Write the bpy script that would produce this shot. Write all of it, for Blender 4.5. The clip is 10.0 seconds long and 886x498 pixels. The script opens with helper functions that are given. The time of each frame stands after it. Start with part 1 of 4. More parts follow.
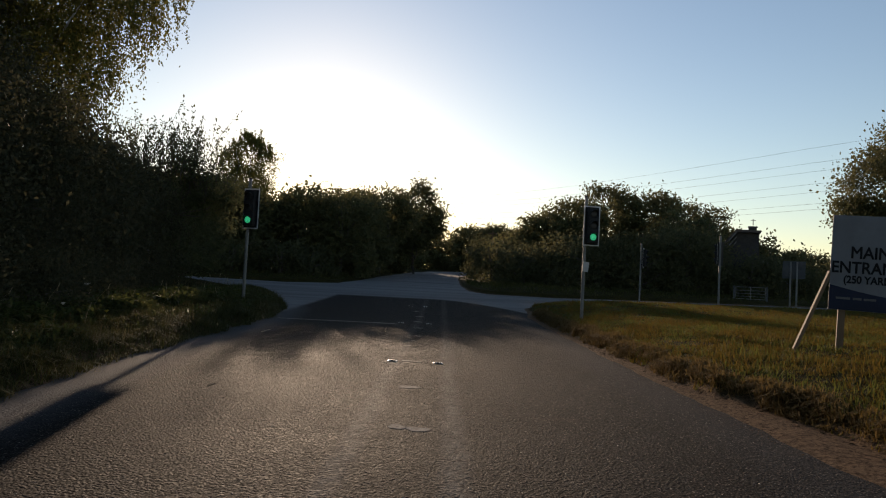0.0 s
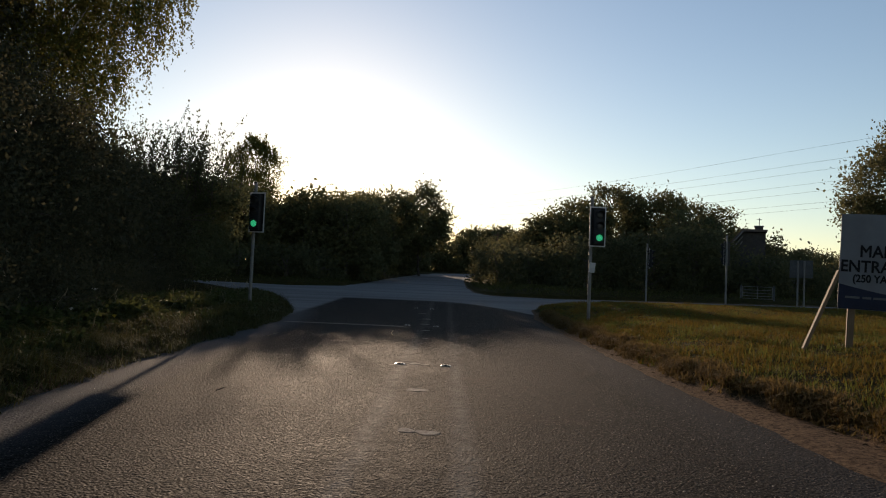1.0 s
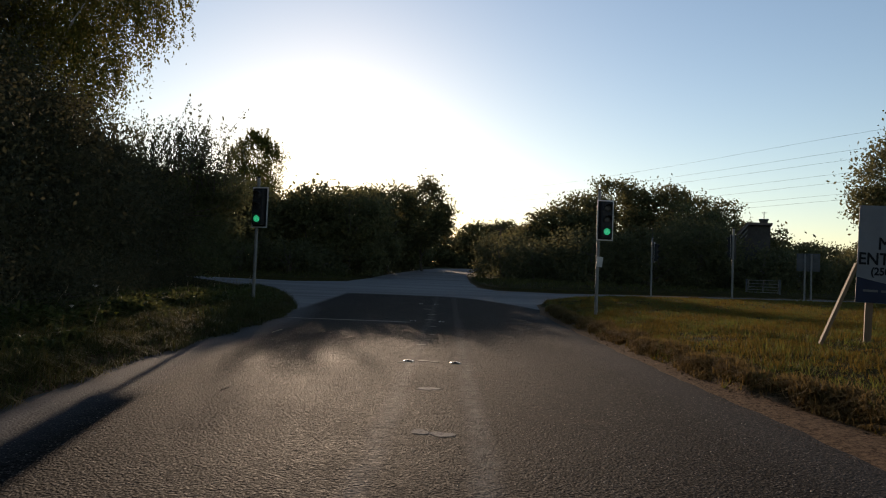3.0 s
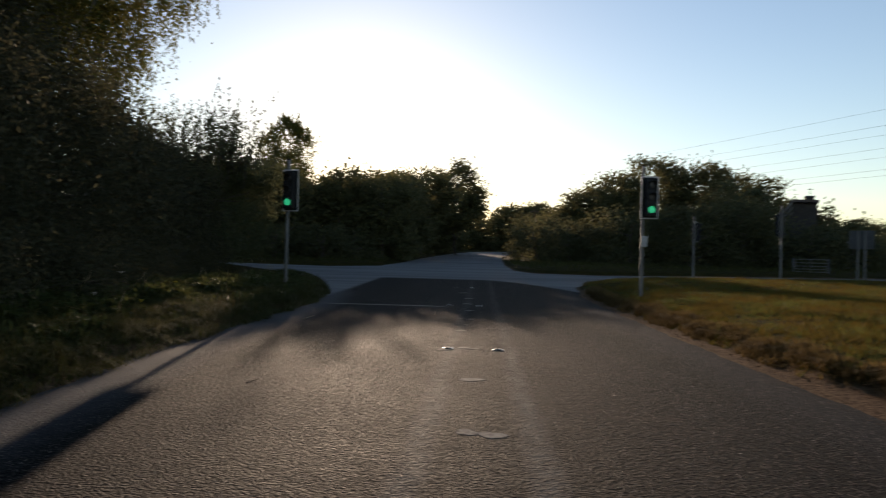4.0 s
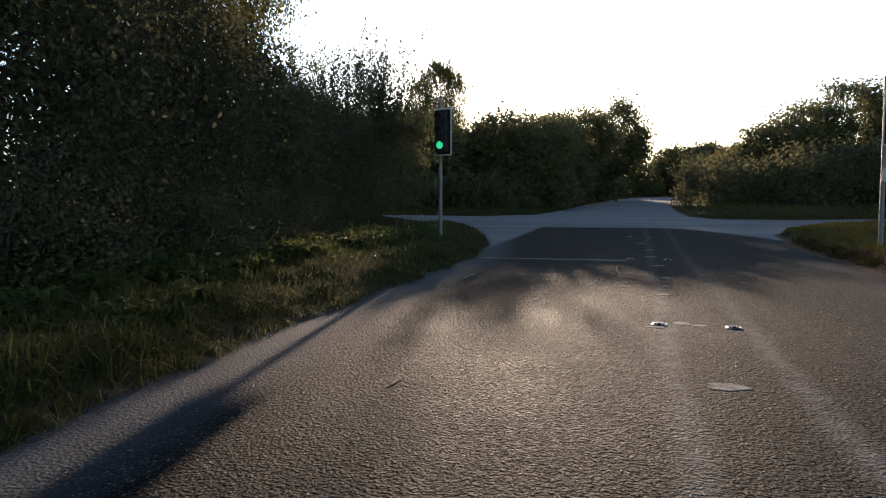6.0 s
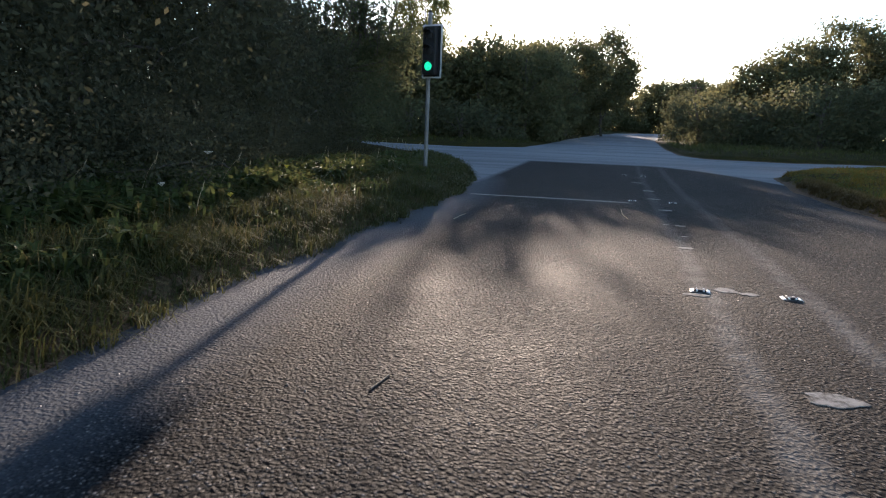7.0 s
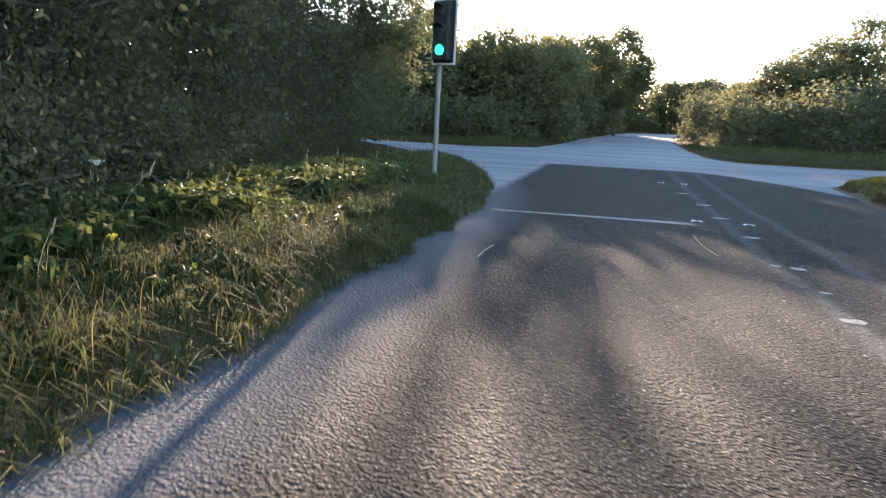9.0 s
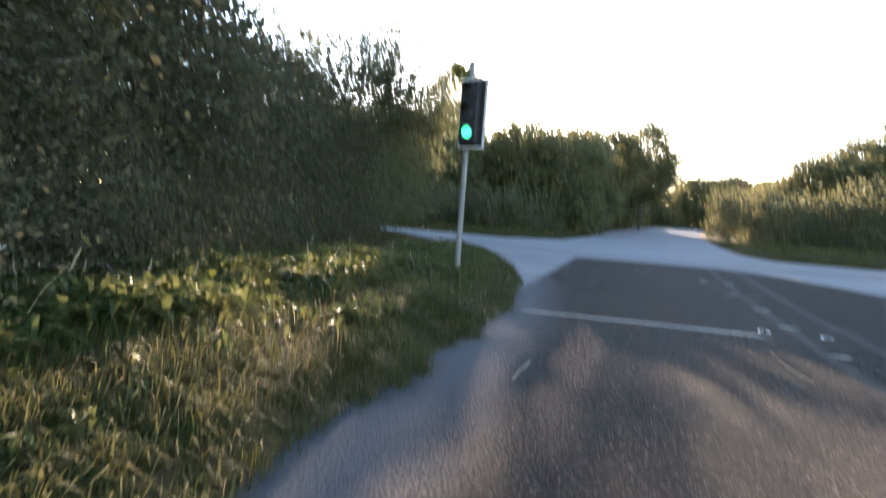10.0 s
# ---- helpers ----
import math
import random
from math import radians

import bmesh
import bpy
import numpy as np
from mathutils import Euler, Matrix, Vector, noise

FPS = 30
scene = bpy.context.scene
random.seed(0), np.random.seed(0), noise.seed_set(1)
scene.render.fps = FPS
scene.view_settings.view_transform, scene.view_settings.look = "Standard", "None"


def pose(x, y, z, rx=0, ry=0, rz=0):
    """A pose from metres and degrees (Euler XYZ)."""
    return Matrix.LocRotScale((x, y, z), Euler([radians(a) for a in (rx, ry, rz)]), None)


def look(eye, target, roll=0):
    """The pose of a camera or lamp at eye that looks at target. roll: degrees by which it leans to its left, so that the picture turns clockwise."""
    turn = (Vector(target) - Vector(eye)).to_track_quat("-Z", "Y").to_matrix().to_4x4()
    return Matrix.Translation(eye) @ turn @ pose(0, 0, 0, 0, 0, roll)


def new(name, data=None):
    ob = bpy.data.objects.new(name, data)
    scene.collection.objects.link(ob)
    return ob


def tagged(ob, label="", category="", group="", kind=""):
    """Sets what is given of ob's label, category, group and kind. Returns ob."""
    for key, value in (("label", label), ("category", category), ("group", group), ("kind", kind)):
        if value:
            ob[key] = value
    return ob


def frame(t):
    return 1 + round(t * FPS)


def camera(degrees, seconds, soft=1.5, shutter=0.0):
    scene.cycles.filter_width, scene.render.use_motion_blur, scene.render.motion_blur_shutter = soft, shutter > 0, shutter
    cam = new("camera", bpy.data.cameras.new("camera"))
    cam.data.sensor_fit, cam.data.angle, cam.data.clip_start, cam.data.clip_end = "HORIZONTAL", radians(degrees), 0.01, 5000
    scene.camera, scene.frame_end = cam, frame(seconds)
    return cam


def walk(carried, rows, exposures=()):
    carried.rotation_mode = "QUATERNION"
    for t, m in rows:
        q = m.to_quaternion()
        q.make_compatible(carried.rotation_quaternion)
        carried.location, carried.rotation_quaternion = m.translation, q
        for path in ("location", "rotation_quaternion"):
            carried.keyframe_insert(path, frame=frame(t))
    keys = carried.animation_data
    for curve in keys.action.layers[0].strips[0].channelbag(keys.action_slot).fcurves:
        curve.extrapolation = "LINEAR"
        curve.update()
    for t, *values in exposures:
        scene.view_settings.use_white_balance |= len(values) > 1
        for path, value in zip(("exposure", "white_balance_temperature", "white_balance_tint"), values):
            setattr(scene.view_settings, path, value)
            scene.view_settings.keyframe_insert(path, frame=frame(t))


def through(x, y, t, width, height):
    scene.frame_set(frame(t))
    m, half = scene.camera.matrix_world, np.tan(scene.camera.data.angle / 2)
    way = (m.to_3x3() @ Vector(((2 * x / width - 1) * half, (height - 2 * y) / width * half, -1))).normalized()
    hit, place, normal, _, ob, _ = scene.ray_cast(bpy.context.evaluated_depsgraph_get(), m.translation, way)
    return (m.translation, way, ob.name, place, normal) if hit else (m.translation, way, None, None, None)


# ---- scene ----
cam = camera(66.0, 10.0, soft=1.05, shutter=0.25)
PATH = [
    (0, (0.000, -0.000, 1.217), (0.000, 1.998, 1.303), 2.96),
    (0.5, (-0.003, 0.019, 1.216), (0.011, 2.016, 1.318), 3.15),
    (1, (-0.024, 0.018, 1.221), (-0.039, 2.016, 1.312), 2.50),
    (1.5, (-0.049, 0.023, 1.222), (-0.075, 2.020, 1.326), 1.94),
    (2, (-0.081, 0.032, 1.220), (-0.109, 2.027, 1.366), 2.22),
    (2.5, (-0.103, 0.093, 1.222), (-0.145, 2.091, 1.314), 2.56),
    (3.8, (-0.200, 0.757, 1.189), (-0.175, 2.756, 1.249), 1.63),
    (4, (-0.229, 0.928, 1.178), (-0.343, 2.925, 1.204), 1.50),
    (4.2, (-0.265, 1.112, 1.170), (-0.562, 3.089, 1.190), 0.34),
    (4.5, (-0.359, 1.402, 1.159), (-0.876, 3.328, 1.013), 0.47),
    (5, (-0.533, 1.948, 1.157), (-1.043, 3.877, 1.017), 0.87),
    (5.2, (-0.581, 2.168, 1.147), (-1.117, 4.092, 1.040), 0.25),
    (6.3, (-0.978, 3.467, 1.122), (-1.536, 5.381, 0.960), 0.05),
    (6.5, (-1.076, 3.705, 1.129), (-1.669, 5.599, 0.882), 2.19),
    (6.8, (-1.229, 4.053, 1.117), (-1.710, 5.976, 0.846), 1.62),
    (7, (-1.341, 4.282, 1.127), (-1.816, 6.196, 0.796), 2.23),
    (7.3, (-1.476, 4.594, 1.122), (-2.001, 6.504, 0.842), 0.94),
    (7.5, (-1.568, 4.812, 1.135), (-2.095, 6.713, 0.806), 1.81),
    (7.8, (-1.714, 5.164, 1.133), (-2.106, 7.082, 0.722), 1.76),
    (8, (-1.778, 5.407, 1.139), (-2.187, 7.307, 0.667), 1.55),
    (8.3, (-1.896, 5.846, 1.144), (-2.351, 7.725, 0.632), 0.33),
    (8.5, (-1.973, 6.156, 1.143), (-2.514, 8.031, 0.703), 3.45),
    (8.8, (-2.104, 6.638, 1.149), (-2.558, 8.527, 0.676), 3.60),
    (9, (-2.194, 6.936, 1.154), (-2.676, 8.847, 0.816), 2.87),
    (9.3, (-2.297, 7.327, 1.162), (-2.925, 9.199, 0.843), 0.29),
    (9.5, (-2.368, 7.584, 1.159), (-2.985, 9.475, 0.942), 3.48),
    (9.8, (-2.510, 7.990, 1.148), (-3.008, 9.897, 0.811), 2.65),
    (10, (-2.590, 8.257, 1.139), (-3.151, 10.174, 1.054), 4.28),
]
walk(cam, [(t, look(eye, target, roll)) for t, eye, target, roll in PATH],
     exposures=[(t, stops, kelvin, tint) for t, stops, kelvin, tint in ((0.0, 0.4, 6950, 18), (3.8, 0.5, 6850, 18), (4.6, 1.35, 6700, 18), (6.3, 1.55, 6500, 18), (7.2, 2.3, 5900, 18), (8.0, 2.8, 5850, 18), (9.0, 3.5, 6250, 19), (10.0, 3.6, 6600, 21))])

# ---- world and sun: low evening sun ahead, a little to the left ----
SUN_AZ, SUN_EL = 10.3, 10.5          # degrees left of straight ahead, degrees up
world = bpy.data.worlds.new("evening_sky")
scene.world = world
world.use_nodes = True
wn, wl = world.node_tree.nodes, world.node_tree.links
wn.clear()
sky = wn.new("ShaderNodeTexSky")
sky.sky_type = "NISHITA"
sky.sun_disc = False
sky.sun_elevation = radians(SUN_EL)
sky.sun_rotation = radians(-SUN_AZ)
sky.air_density, sky.dust_density, sky.ozone_density = 1.12, 0.22, 2.05
wbg = wn.new("ShaderNodeBackground")
wbg.inputs["Strength"].default_value = 0.114
wout = wn.new("ShaderNodeOutputWorld")
wl.new(sky.outputs[0], wbg.inputs[0])
wl.new(wbg.outputs[0], wout.inputs[0])
sun_data = bpy.data.lights.new("sun", "SUN")
sun_data.energy, sun_data.angle, sun_data.color = 4.4, radians(0.53), (1.0, 0.8, 0.58)
sun = new("sun", sun_data)
saz, sel = radians(SUN_AZ), radians(SUN_EL)
sun_way = Vector((-math.sin(saz) * math.cos(sel), math.cos(saz) * math.cos(sel), math.sin(sel)))
sun.matrix_world = look(sun_way * 300, (0, 0, 0))


# ---- materials ----
class Mat:
    """A node material with short calls."""
    def __init__(self, name):
        self.m = bpy.data.materials.new(name)
        self.m.use_nodes = True
        self.t = self.m.node_tree
        self.bsdf = self.t.nodes["Principled BSDF"]
        self.out = self.t.nodes["Material Output"]
        self.co = self.n("ShaderNodeTexCoord").outputs["Object"]

    def n(self, kind, **ins):
        node = self.t.nodes.new(kind)
        for k, v in ins.items():
            self.put(node.inputs[k], v)
        return node

    def put(self, socket, v):
        if isinstance(v, bpy.types.NodeSocket):
            self.t.links.new(v, socket)
        else:
            socket.default_value = v

    def noise(self, scale, detail=4.0, rough=0.6, co=None, which="Fac"):
        return self.n("ShaderNodeTexNoise", Vector=co or self.co, Scale=scale, Detail=detail, Roughness=rough).outputs[which]

    def voronoi(self, scale, co=None, which="Distance"):
        return self.n("ShaderNodeTexVoronoi", Vector=co or self.co, Scale=scale).outputs[which]

    def math(self, op, a, b=0.5, c=None):
        node = self.t.nodes.new("ShaderNodeMath")
        node.operation = op
        self.put(node.inputs[0], a)
        self.put(node.inputs[1], b)
        if c is not None:
            self.put(node.inputs[2], c)
        return node.outputs[0]

    def span(self, v, a, b, lo=0.0, hi=1.0):
        return self.n("ShaderNodeMapRange", **{"Value": v, "From Min": a, "From Max": b, "To Min": lo, "To Max": hi}).outputs[0]

    def mix(self, f, a, b):
        node = self.t.nodes.new("ShaderNodeMix")
        node.data_type = "RGBA"
        self.put(node.inputs[0], f)
        self.put(node.inputs[6], a if isinstance(a, bpy.types.NodeSocket) else (*a, 1))
        self.put(node.inputs[7], b if isinstance(b, bpy.types.NodeSocket) else (*b, 1))
        return node.outputs[2]

    def bump(self, height, strength, distance):
        b = self.n("ShaderNodeBump", Strength=strength, Distance=distance, Height=height)
        self.put(self.bsdf.inputs["Normal"], b.outputs[0])
        return b

    def set(self, **ins):
        for k, v in ins.items():
            k = k.replace("_", " ")
            self.put(self.bsdf.inputs[k], (*v, 1) if isinstance(v, tuple) and len(v) == 3 else v)
        return self


def plain(name, colour, rough, metal=0.0, grain=60.0, vary=0.35, relief=0.001, gloss=0.5):
    """Paint, metal or plastic with a little dirt and uneven gloss."""
    k = Mat(name)
    dirt = k.noise(grain * 0.12, 5)
    fine = k.noise(grain, 4)
    dark = tuple(c * (1 - vary) for c in colour)
    k.set(Base_Color=k.mix(k.span(dirt, 0.35, 0.7), colour, dark), Metallic=metal,
          Roughness=k.span(fine, 0.3, 0.7, max(0.05, rough - 0.1), min(1.0, rough + 0.12)))
    k.bsdf.inputs["Specular IOR Level"].default_value = gloss
    k.bump(fine, 0.3, relief)
    return k.m


def asphalt():
    k = Mat("asphalt")
    sep = k.n("ShaderNodeSeparateXYZ", Vector=k.co)
    x, y = sep.outputs[0], sep.outputs[1]
    stones = k.voronoi(60.0)
    cell = k.voronoi(60.0, which="Color")
    tint = k.n("ShaderNodeSeparateColor", Color=cell).outputs[0]
    coarse = k.noise(0.45, 5, 0.65)
    mid = k.noise(5.0, 5, 0.7)
    fine = k.noise(160.0, 3)
    # older, paler surface on the crossing road, its grey lifted to hold sun glare
    bend = k.math("MULTIPLY", k.math("MULTIPLY", k.math("MAXIMUM", k.math("ADD", x, 0.5), 0.0), k.math("MAXIMUM", k.math("ADD", x, 0.5), 0.0)), 0.45)
    old = k.span(k.math("ADD", k.math("ADD", y, bend), k.math("MULTIPLY", mid, 0.8)), 31.2, 32.0)
    apron = k.math("MULTIPLY", k.span(k.math("ADD", x, k.math("MULTIPLY", mid, 0.3)), -4.65, -4.4, 1.0, 0.0), k.span(y, 16.0, 21.0))
    old = k.math("MAXIMUM", old, apron)
    # tyre-darkened bands along the crossing road
    along = k.n("ShaderNodeMapping", Vector=k.co)
    along.inputs["Rotation"].default_value = (0, 0, radians(-10))
    along.inputs["Scale"].default_value = (0.07, 0.7, 1.0)
    bands = k.span(k.noise(1.0, 4, 0.6, co=along.outputs[0]), 0.42, 0.6)
    # polished wheel tracks and the ghost of a ground-off double line
    wob = k.math("MULTIPLY", k.math("SUBTRACT", coarse, 0.5), 0.25)
    xx = k.math("ADD", x, wob)
    ghost = k.math("MAXIMUM", k.span(k.math("ABSOLUTE", k.math("ADD", xx, 0.6)), 0.03, 0.13, 1.0, 0.0),
                   k.span(k.math("ABSOLUTE", k.math("SUBTRACT", xx, 0.15)), 0.03, 0.14, 1.0, 0.0))
    ghost = k.math("MULTIPLY", k.math("MULTIPLY", ghost, k.span(mid, 0.3, 0.62)), k.span(y, 7.0, 15.0, 1.0, 0.45))
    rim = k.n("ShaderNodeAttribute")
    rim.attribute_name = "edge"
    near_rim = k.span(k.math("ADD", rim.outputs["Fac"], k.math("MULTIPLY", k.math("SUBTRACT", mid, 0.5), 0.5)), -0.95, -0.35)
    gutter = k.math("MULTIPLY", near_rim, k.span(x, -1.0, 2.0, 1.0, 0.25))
    dusty = k.span(k.noise(0.9, 6, 0.6), 0.56, 0.72)
    lump = k.voronoi(34.0)
    big = k.n("ShaderNodeSeparateColor", Color=k.voronoi(34.0, which="Color")).outputs[1]
    clump = k.span(k.noise(26.0, 2, 0.5), 0.4, 0.62)
    base = k.mix(k.math('POWER', tint, 3.0), (0.003, 0.003, 0.003), (0.31, 0.27, 0.23))
    base = k.mix(k.math('MULTIPLY', k.math('POWER', big, 3.0), 0.7), base, (0.115, 0.104, 0.093))
    # Dark clumps and bitumen between stones; their darkness also stands for gap shade.
    base = k.mix(k.math("MULTIPLY", clump, 0.75), base, (0.006, 0.006, 0.006))
    base = k.mix(k.math("MULTIPLY", k.span(mid, 0.3, 0.75), 0.3), base, (0.011, 0.011, 0.011))
    binder_shade = k.math("MULTIPLY", k.span(stones, 0.22, 0.5), 0.93)
    base = k.mix(binder_shade, base, (0.004, 0.004, 0.004))
    base = k.mix(k.math("MULTIPLY", ghost, 0.62), base, (0.125, 0.12, 0.112))
    base = k.mix(k.math("MULTIPLY", dusty, 0.25), base, (0.07, 0.058, 0.046))
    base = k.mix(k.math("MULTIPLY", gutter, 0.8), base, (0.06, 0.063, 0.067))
    base = k.mix(k.math("MULTIPLY", old, 0.8), base, k.mix(bands, (0.205, 0.205, 0.2), (0.15, 0.15, 0.148)))
    k.set(Base_Color=base, Roughness=k.span(k.math("ADD", k.math("MULTIPLY", tint, 0.5), k.math("MULTIPLY", coarse, 0.5)), 0.2, 0.8, 0.7, 0.98))
    k.bsdf.inputs['Specular IOR Level'].default_value = 0.03
    height = k.math("ADD", k.math("ADD", k.math("MULTIPLY", k.span(stones, 0.0, 0.7, 1.0, 0.0), 0.55), k.math("MULTIPLY", k.span(lump, 0.0, 0.6, 1.0, 0.0), 0.6)), k.math("MULTIPLY", fine, 0.2))
    k.bump(k.math("MULTIPLY", height, k.math("SUBTRACT", 1.0, k.math("MULTIPLY", gutter, 0.55))), 1.0, 0.015)
    return k.m


def soil():
    """The verge's earth under the grass, sandy where it meets the road."""
    k = Mat("soil")
    s = k.n("ShaderNodeAttribute")
    s.attribute_name = "edge"
    n1, n2, n3 = k.noise(1.2, 6), k.noise(9.0, 6, 0.7), k.noise(70.0, 4)
    sandy = k.span(k.math("ADD", s.outputs["Fac"], k.math("MULTIPLY", k.math("SUBTRACT", n2, 0.5), 0.25)), -0.02, 0.12, 1.0, 0.0)
    earth = k.mix(n2, (0.014, 0.011, 0.006), (0.035, 0.028, 0.012))
    turf = k.mix(k.span(n1, 0.35, 0.65), (0.018, 0.021, 0.005), (0.045, 0.036, 0.009))
    sand = k.mix(k.span(k.noise(22.0, 6, 0.8), 0.38, 0.62), (0.026, 0.017, 0.011), (0.16, 0.106, 0.066))
    k.set(Base_Color=k.mix(sandy, k.mix(k.span(n2, 0.4, 0.6), earth, turf), sand), Roughness=0.95, Specular_IOR_Level=0.02)
    k.bump(k.math("ADD", k.math("MULTIPLY", n2, 0.6), k.math("MULTIPLY", n3, 0.4)), 1.0, 0.04)
    return k.m


def leaf(name, a, b, c, through=0.35, gloss=0.72):
    """Leaves: three tones by island, thin enough to pass some light."""
    k = Mat(name)
    r = k.n("ShaderNodeNewGeometry").outputs["Random Per Island"]
    big = k.noise(0.6, 3)
    col = k.mix(k.span(r, 0.0, 0.7), a, b)
    col = k.mix(k.span(k.math("ADD", r, k.math("MULTIPLY", big, 0.5)), 0.95, 1.3), col, c)
    k.set(Base_Color=col, Roughness=gloss)
    k.bsdf.inputs["Specular IOR Level"].default_value = 0.07
    tr = k.n("ShaderNodeBsdfTranslucent", Color=k.mix(0.5, col, c))
    ms = k.n("ShaderNodeMixShader", Fac=through)
    k.t.links.new(k.bsdf.outputs[0], ms.inputs[1])
    k.t.links.new(tr.outputs[0], ms.inputs[2])
    k.t.links.new(ms.outputs[0], k.out.inputs[0])
    return k.m


def bark(name, a, b, scale=14.0):
    k = Mat(name)
    mp = k.n("ShaderNodeMapping", Vector=k.co)
    mp.inputs["Scale"].default_value = (1, 1, 0.18)
    n = k.noise(scale, 6, 0.7, co=mp.outputs[0])
    k.set(Base_Color=k.mix(k.span(n, 0.3, 0.7), a, b), Roughness=0.9)
    k.bump(n, 0.9, 0.02)
    return k.m


def timber():
    k = Mat("weathered_timber")
    mp = k.n("ShaderNodeMapping", Vector=k.co)
    mp.inputs["Scale"].default_value = (30, 30, 2.0)
    n = k.noise(2.0, 6, 0.7, co=mp.outputs[0])
    k.set(Base_Color=k.mix(n, (0.055, 0.033, 0.018), (0.17, 0.108, 0.06)), Roughness=0.8)
    k.bump(n, 0.5, 0.003)
    return k.m


def road_paint():
    """White thermoplastic, worn through to the stones in places."""
    k = Mat("worn_road_paint")
    w = k.noise(16.0, 5, 0.75)
    n = k.noise(90.0, 4)
    k.set(Base_Color=k.mix(k.span(w, 0.42, 0.64), (0.2, 0.188, 0.168), (0.04, 0.037, 0.033)), Roughness=0.9, Specular_IOR_Level=0.05)
    k.bump(n, 0.6, 0.004)
    return k.m


def green_lens():
    k = Mat("lit_green_lens")
    v = k.voronoi(34.0)
    k.set(Base_Color=(0.02, 0.3, 0.2), Roughness=0.25)
    k.bsdf.inputs["Emission Color"].default_value = (0.02, 1.0, 0.42, 1)
    k.put(k.bsdf.inputs["Emission Strength"], k.span(v, 0.0, 0.5, 0.6, 0.18))
    return k.m


M_ASPHALT, M_SOIL, M_TIMBER, M_PAINT, M_GREEN = asphalt(), soil(), timber(), road_paint(), green_lens()
M_GREY = plain("grey_painted_steel", (0.15, 0.15, 0.145), 0.6, 0.1, 40)
M_PALE = plain("pale_grey_steel", (0.26, 0.26, 0.25), 0.55, 0.2, 40)
M_BACK = plain("sign_back", (0.07, 0.075, 0.08), 0.7, 0.2, 30)
M_BLACK = plain("black_plastic", (0.02, 0.02, 0.021), 0.6, 0, 50, 0.35, 0.001, 0.15)
M_WHITE = plain("white_border", (0.36, 0.36, 0.35), 0.5, 0, 30, 0.25)
M_DULL = plain("unlit_lens", (0.014, 0.013, 0.013), 0.5, 0, 80)
# Sign board is white; its face shade is put into this grey-blue.
M_PANEL = plain("shaded_white_panel", (0.14, 0.145, 0.16), 0.6, 0, 12, 0.3, 0.001, 0.15)
M_NAVY = plain("navy_vinyl", (0.012, 0.017, 0.038), 0.5, 0, 20, 0.35, 0.001, 0.12)
M_INK = plain("black_lettering", (0.008, 0.008, 0.01), 0.6, 0, 30, 0.35, 0.001, 0.1)
M_CABLE = plain("cable", (0.06, 0.06, 0.065), 0.6, 0.2, 10)
# Near-white stands for the sun's glint on the studs' worn metal ramps.
M_STUD = plain("stud_glint", (0.6, 0.58, 0.54), 0.45, 0.0, 90)
M_IRON = plain("dark_iron", (0.05, 0.045, 0.04), 0.8, 0.0, 90, 0.35, 0.001, 0.08)
M_GLASS = plain("reflector_glass", (0.75, 0.75, 0.72), 0.12, 0.2, 90, 0.1)
M_CHIP = plain("stone_chip", (0.16, 0.15, 0.135), 0.6, 0, 120, 0.5)
M_STRAW = plain("dry_straw", (0.33, 0.26, 0.15), 0.7, 0, 80)
M_BARK = bark("dark_bark", (0.03, 0.024, 0.018), (0.10, 0.08, 0.06))
M_BIRCH = bark("birch_bark", (0.10, 0.09, 0.08), (0.5, 0.48, 0.44), 9)
M_BRICK = plain("brick_wall", (0.045, 0.04, 0.037), 0.9, 0, 30, 0.5, 0.006)
M_RENDER = plain("rendered_wall", (0.15, 0.14, 0.13), 0.9, 0, 30, 0.3, 0.004)
M_TILE = plain("roof_tile", (0.10, 0.075, 0.065), 0.8, 0, 40, 0.4, 0.01)
M_WINDOW = plain("window_glass", (0.03, 0.035, 0.04), 0.08, 0, 5, 0.2, 0.0)
L_OAK = leaf("broad_leaves", (0.064, 0.07, 0.032), (0.092, 0.096, 0.044), (0.125, 0.108, 0.05), 0.5)
L_HEDGE = leaf("hedge_leaves", (0.054, 0.06, 0.031), (0.076, 0.082, 0.041), (0.1, 0.092, 0.046), 0.45)
# Hedge leaf tones darkened to hold the shade on the left thickets.
L_SHADE = leaf("shaded_leaves", (0.042, 0.045, 0.026), (0.06, 0.061, 0.034), (0.086, 0.075, 0.042), 0.34)
L_BIRCH = leaf("birch_leaves", (0.065, 0.08, 0.02), (0.1, 0.11, 0.028), (0.15, 0.12, 0.035), 0.45)
L_WILLOW = leaf("sallow_leaves", (0.058, 0.072, 0.034), (0.078, 0.09, 0.043), (0.11, 0.105, 0.052), 0.4)
L_GRASS = leaf("grass_blades", (0.035, 0.065, 0.01), (0.07, 0.1, 0.016), (0.17, 0.14, 0.04), 0.4, 0.7)
L_LUSH = leaf("lush_grass", (0.026, 0.036, 0.011), (0.05, 0.058, 0.016), (0.1, 0.082, 0.032), 0.36, 0.7)
L_THATCH = leaf("thatch_grass", (0.075, 0.052, 0.017), (0.125, 0.083, 0.03), (0.19, 0.125, 0.05), 0.4, 0.85)
L_WEED = leaf("weed_leaves", (0.032, 0.05, 0.014), (0.058, 0.078, 0.022), (0.1, 0.095, 0.038), 0.45, 0.55)
L_HAY = leaf("hay_stems", (0.06, 0.05, 0.02), (0.095, 0.078, 0.034), (0.16, 0.125, 0.06), 0.4, 0.8)
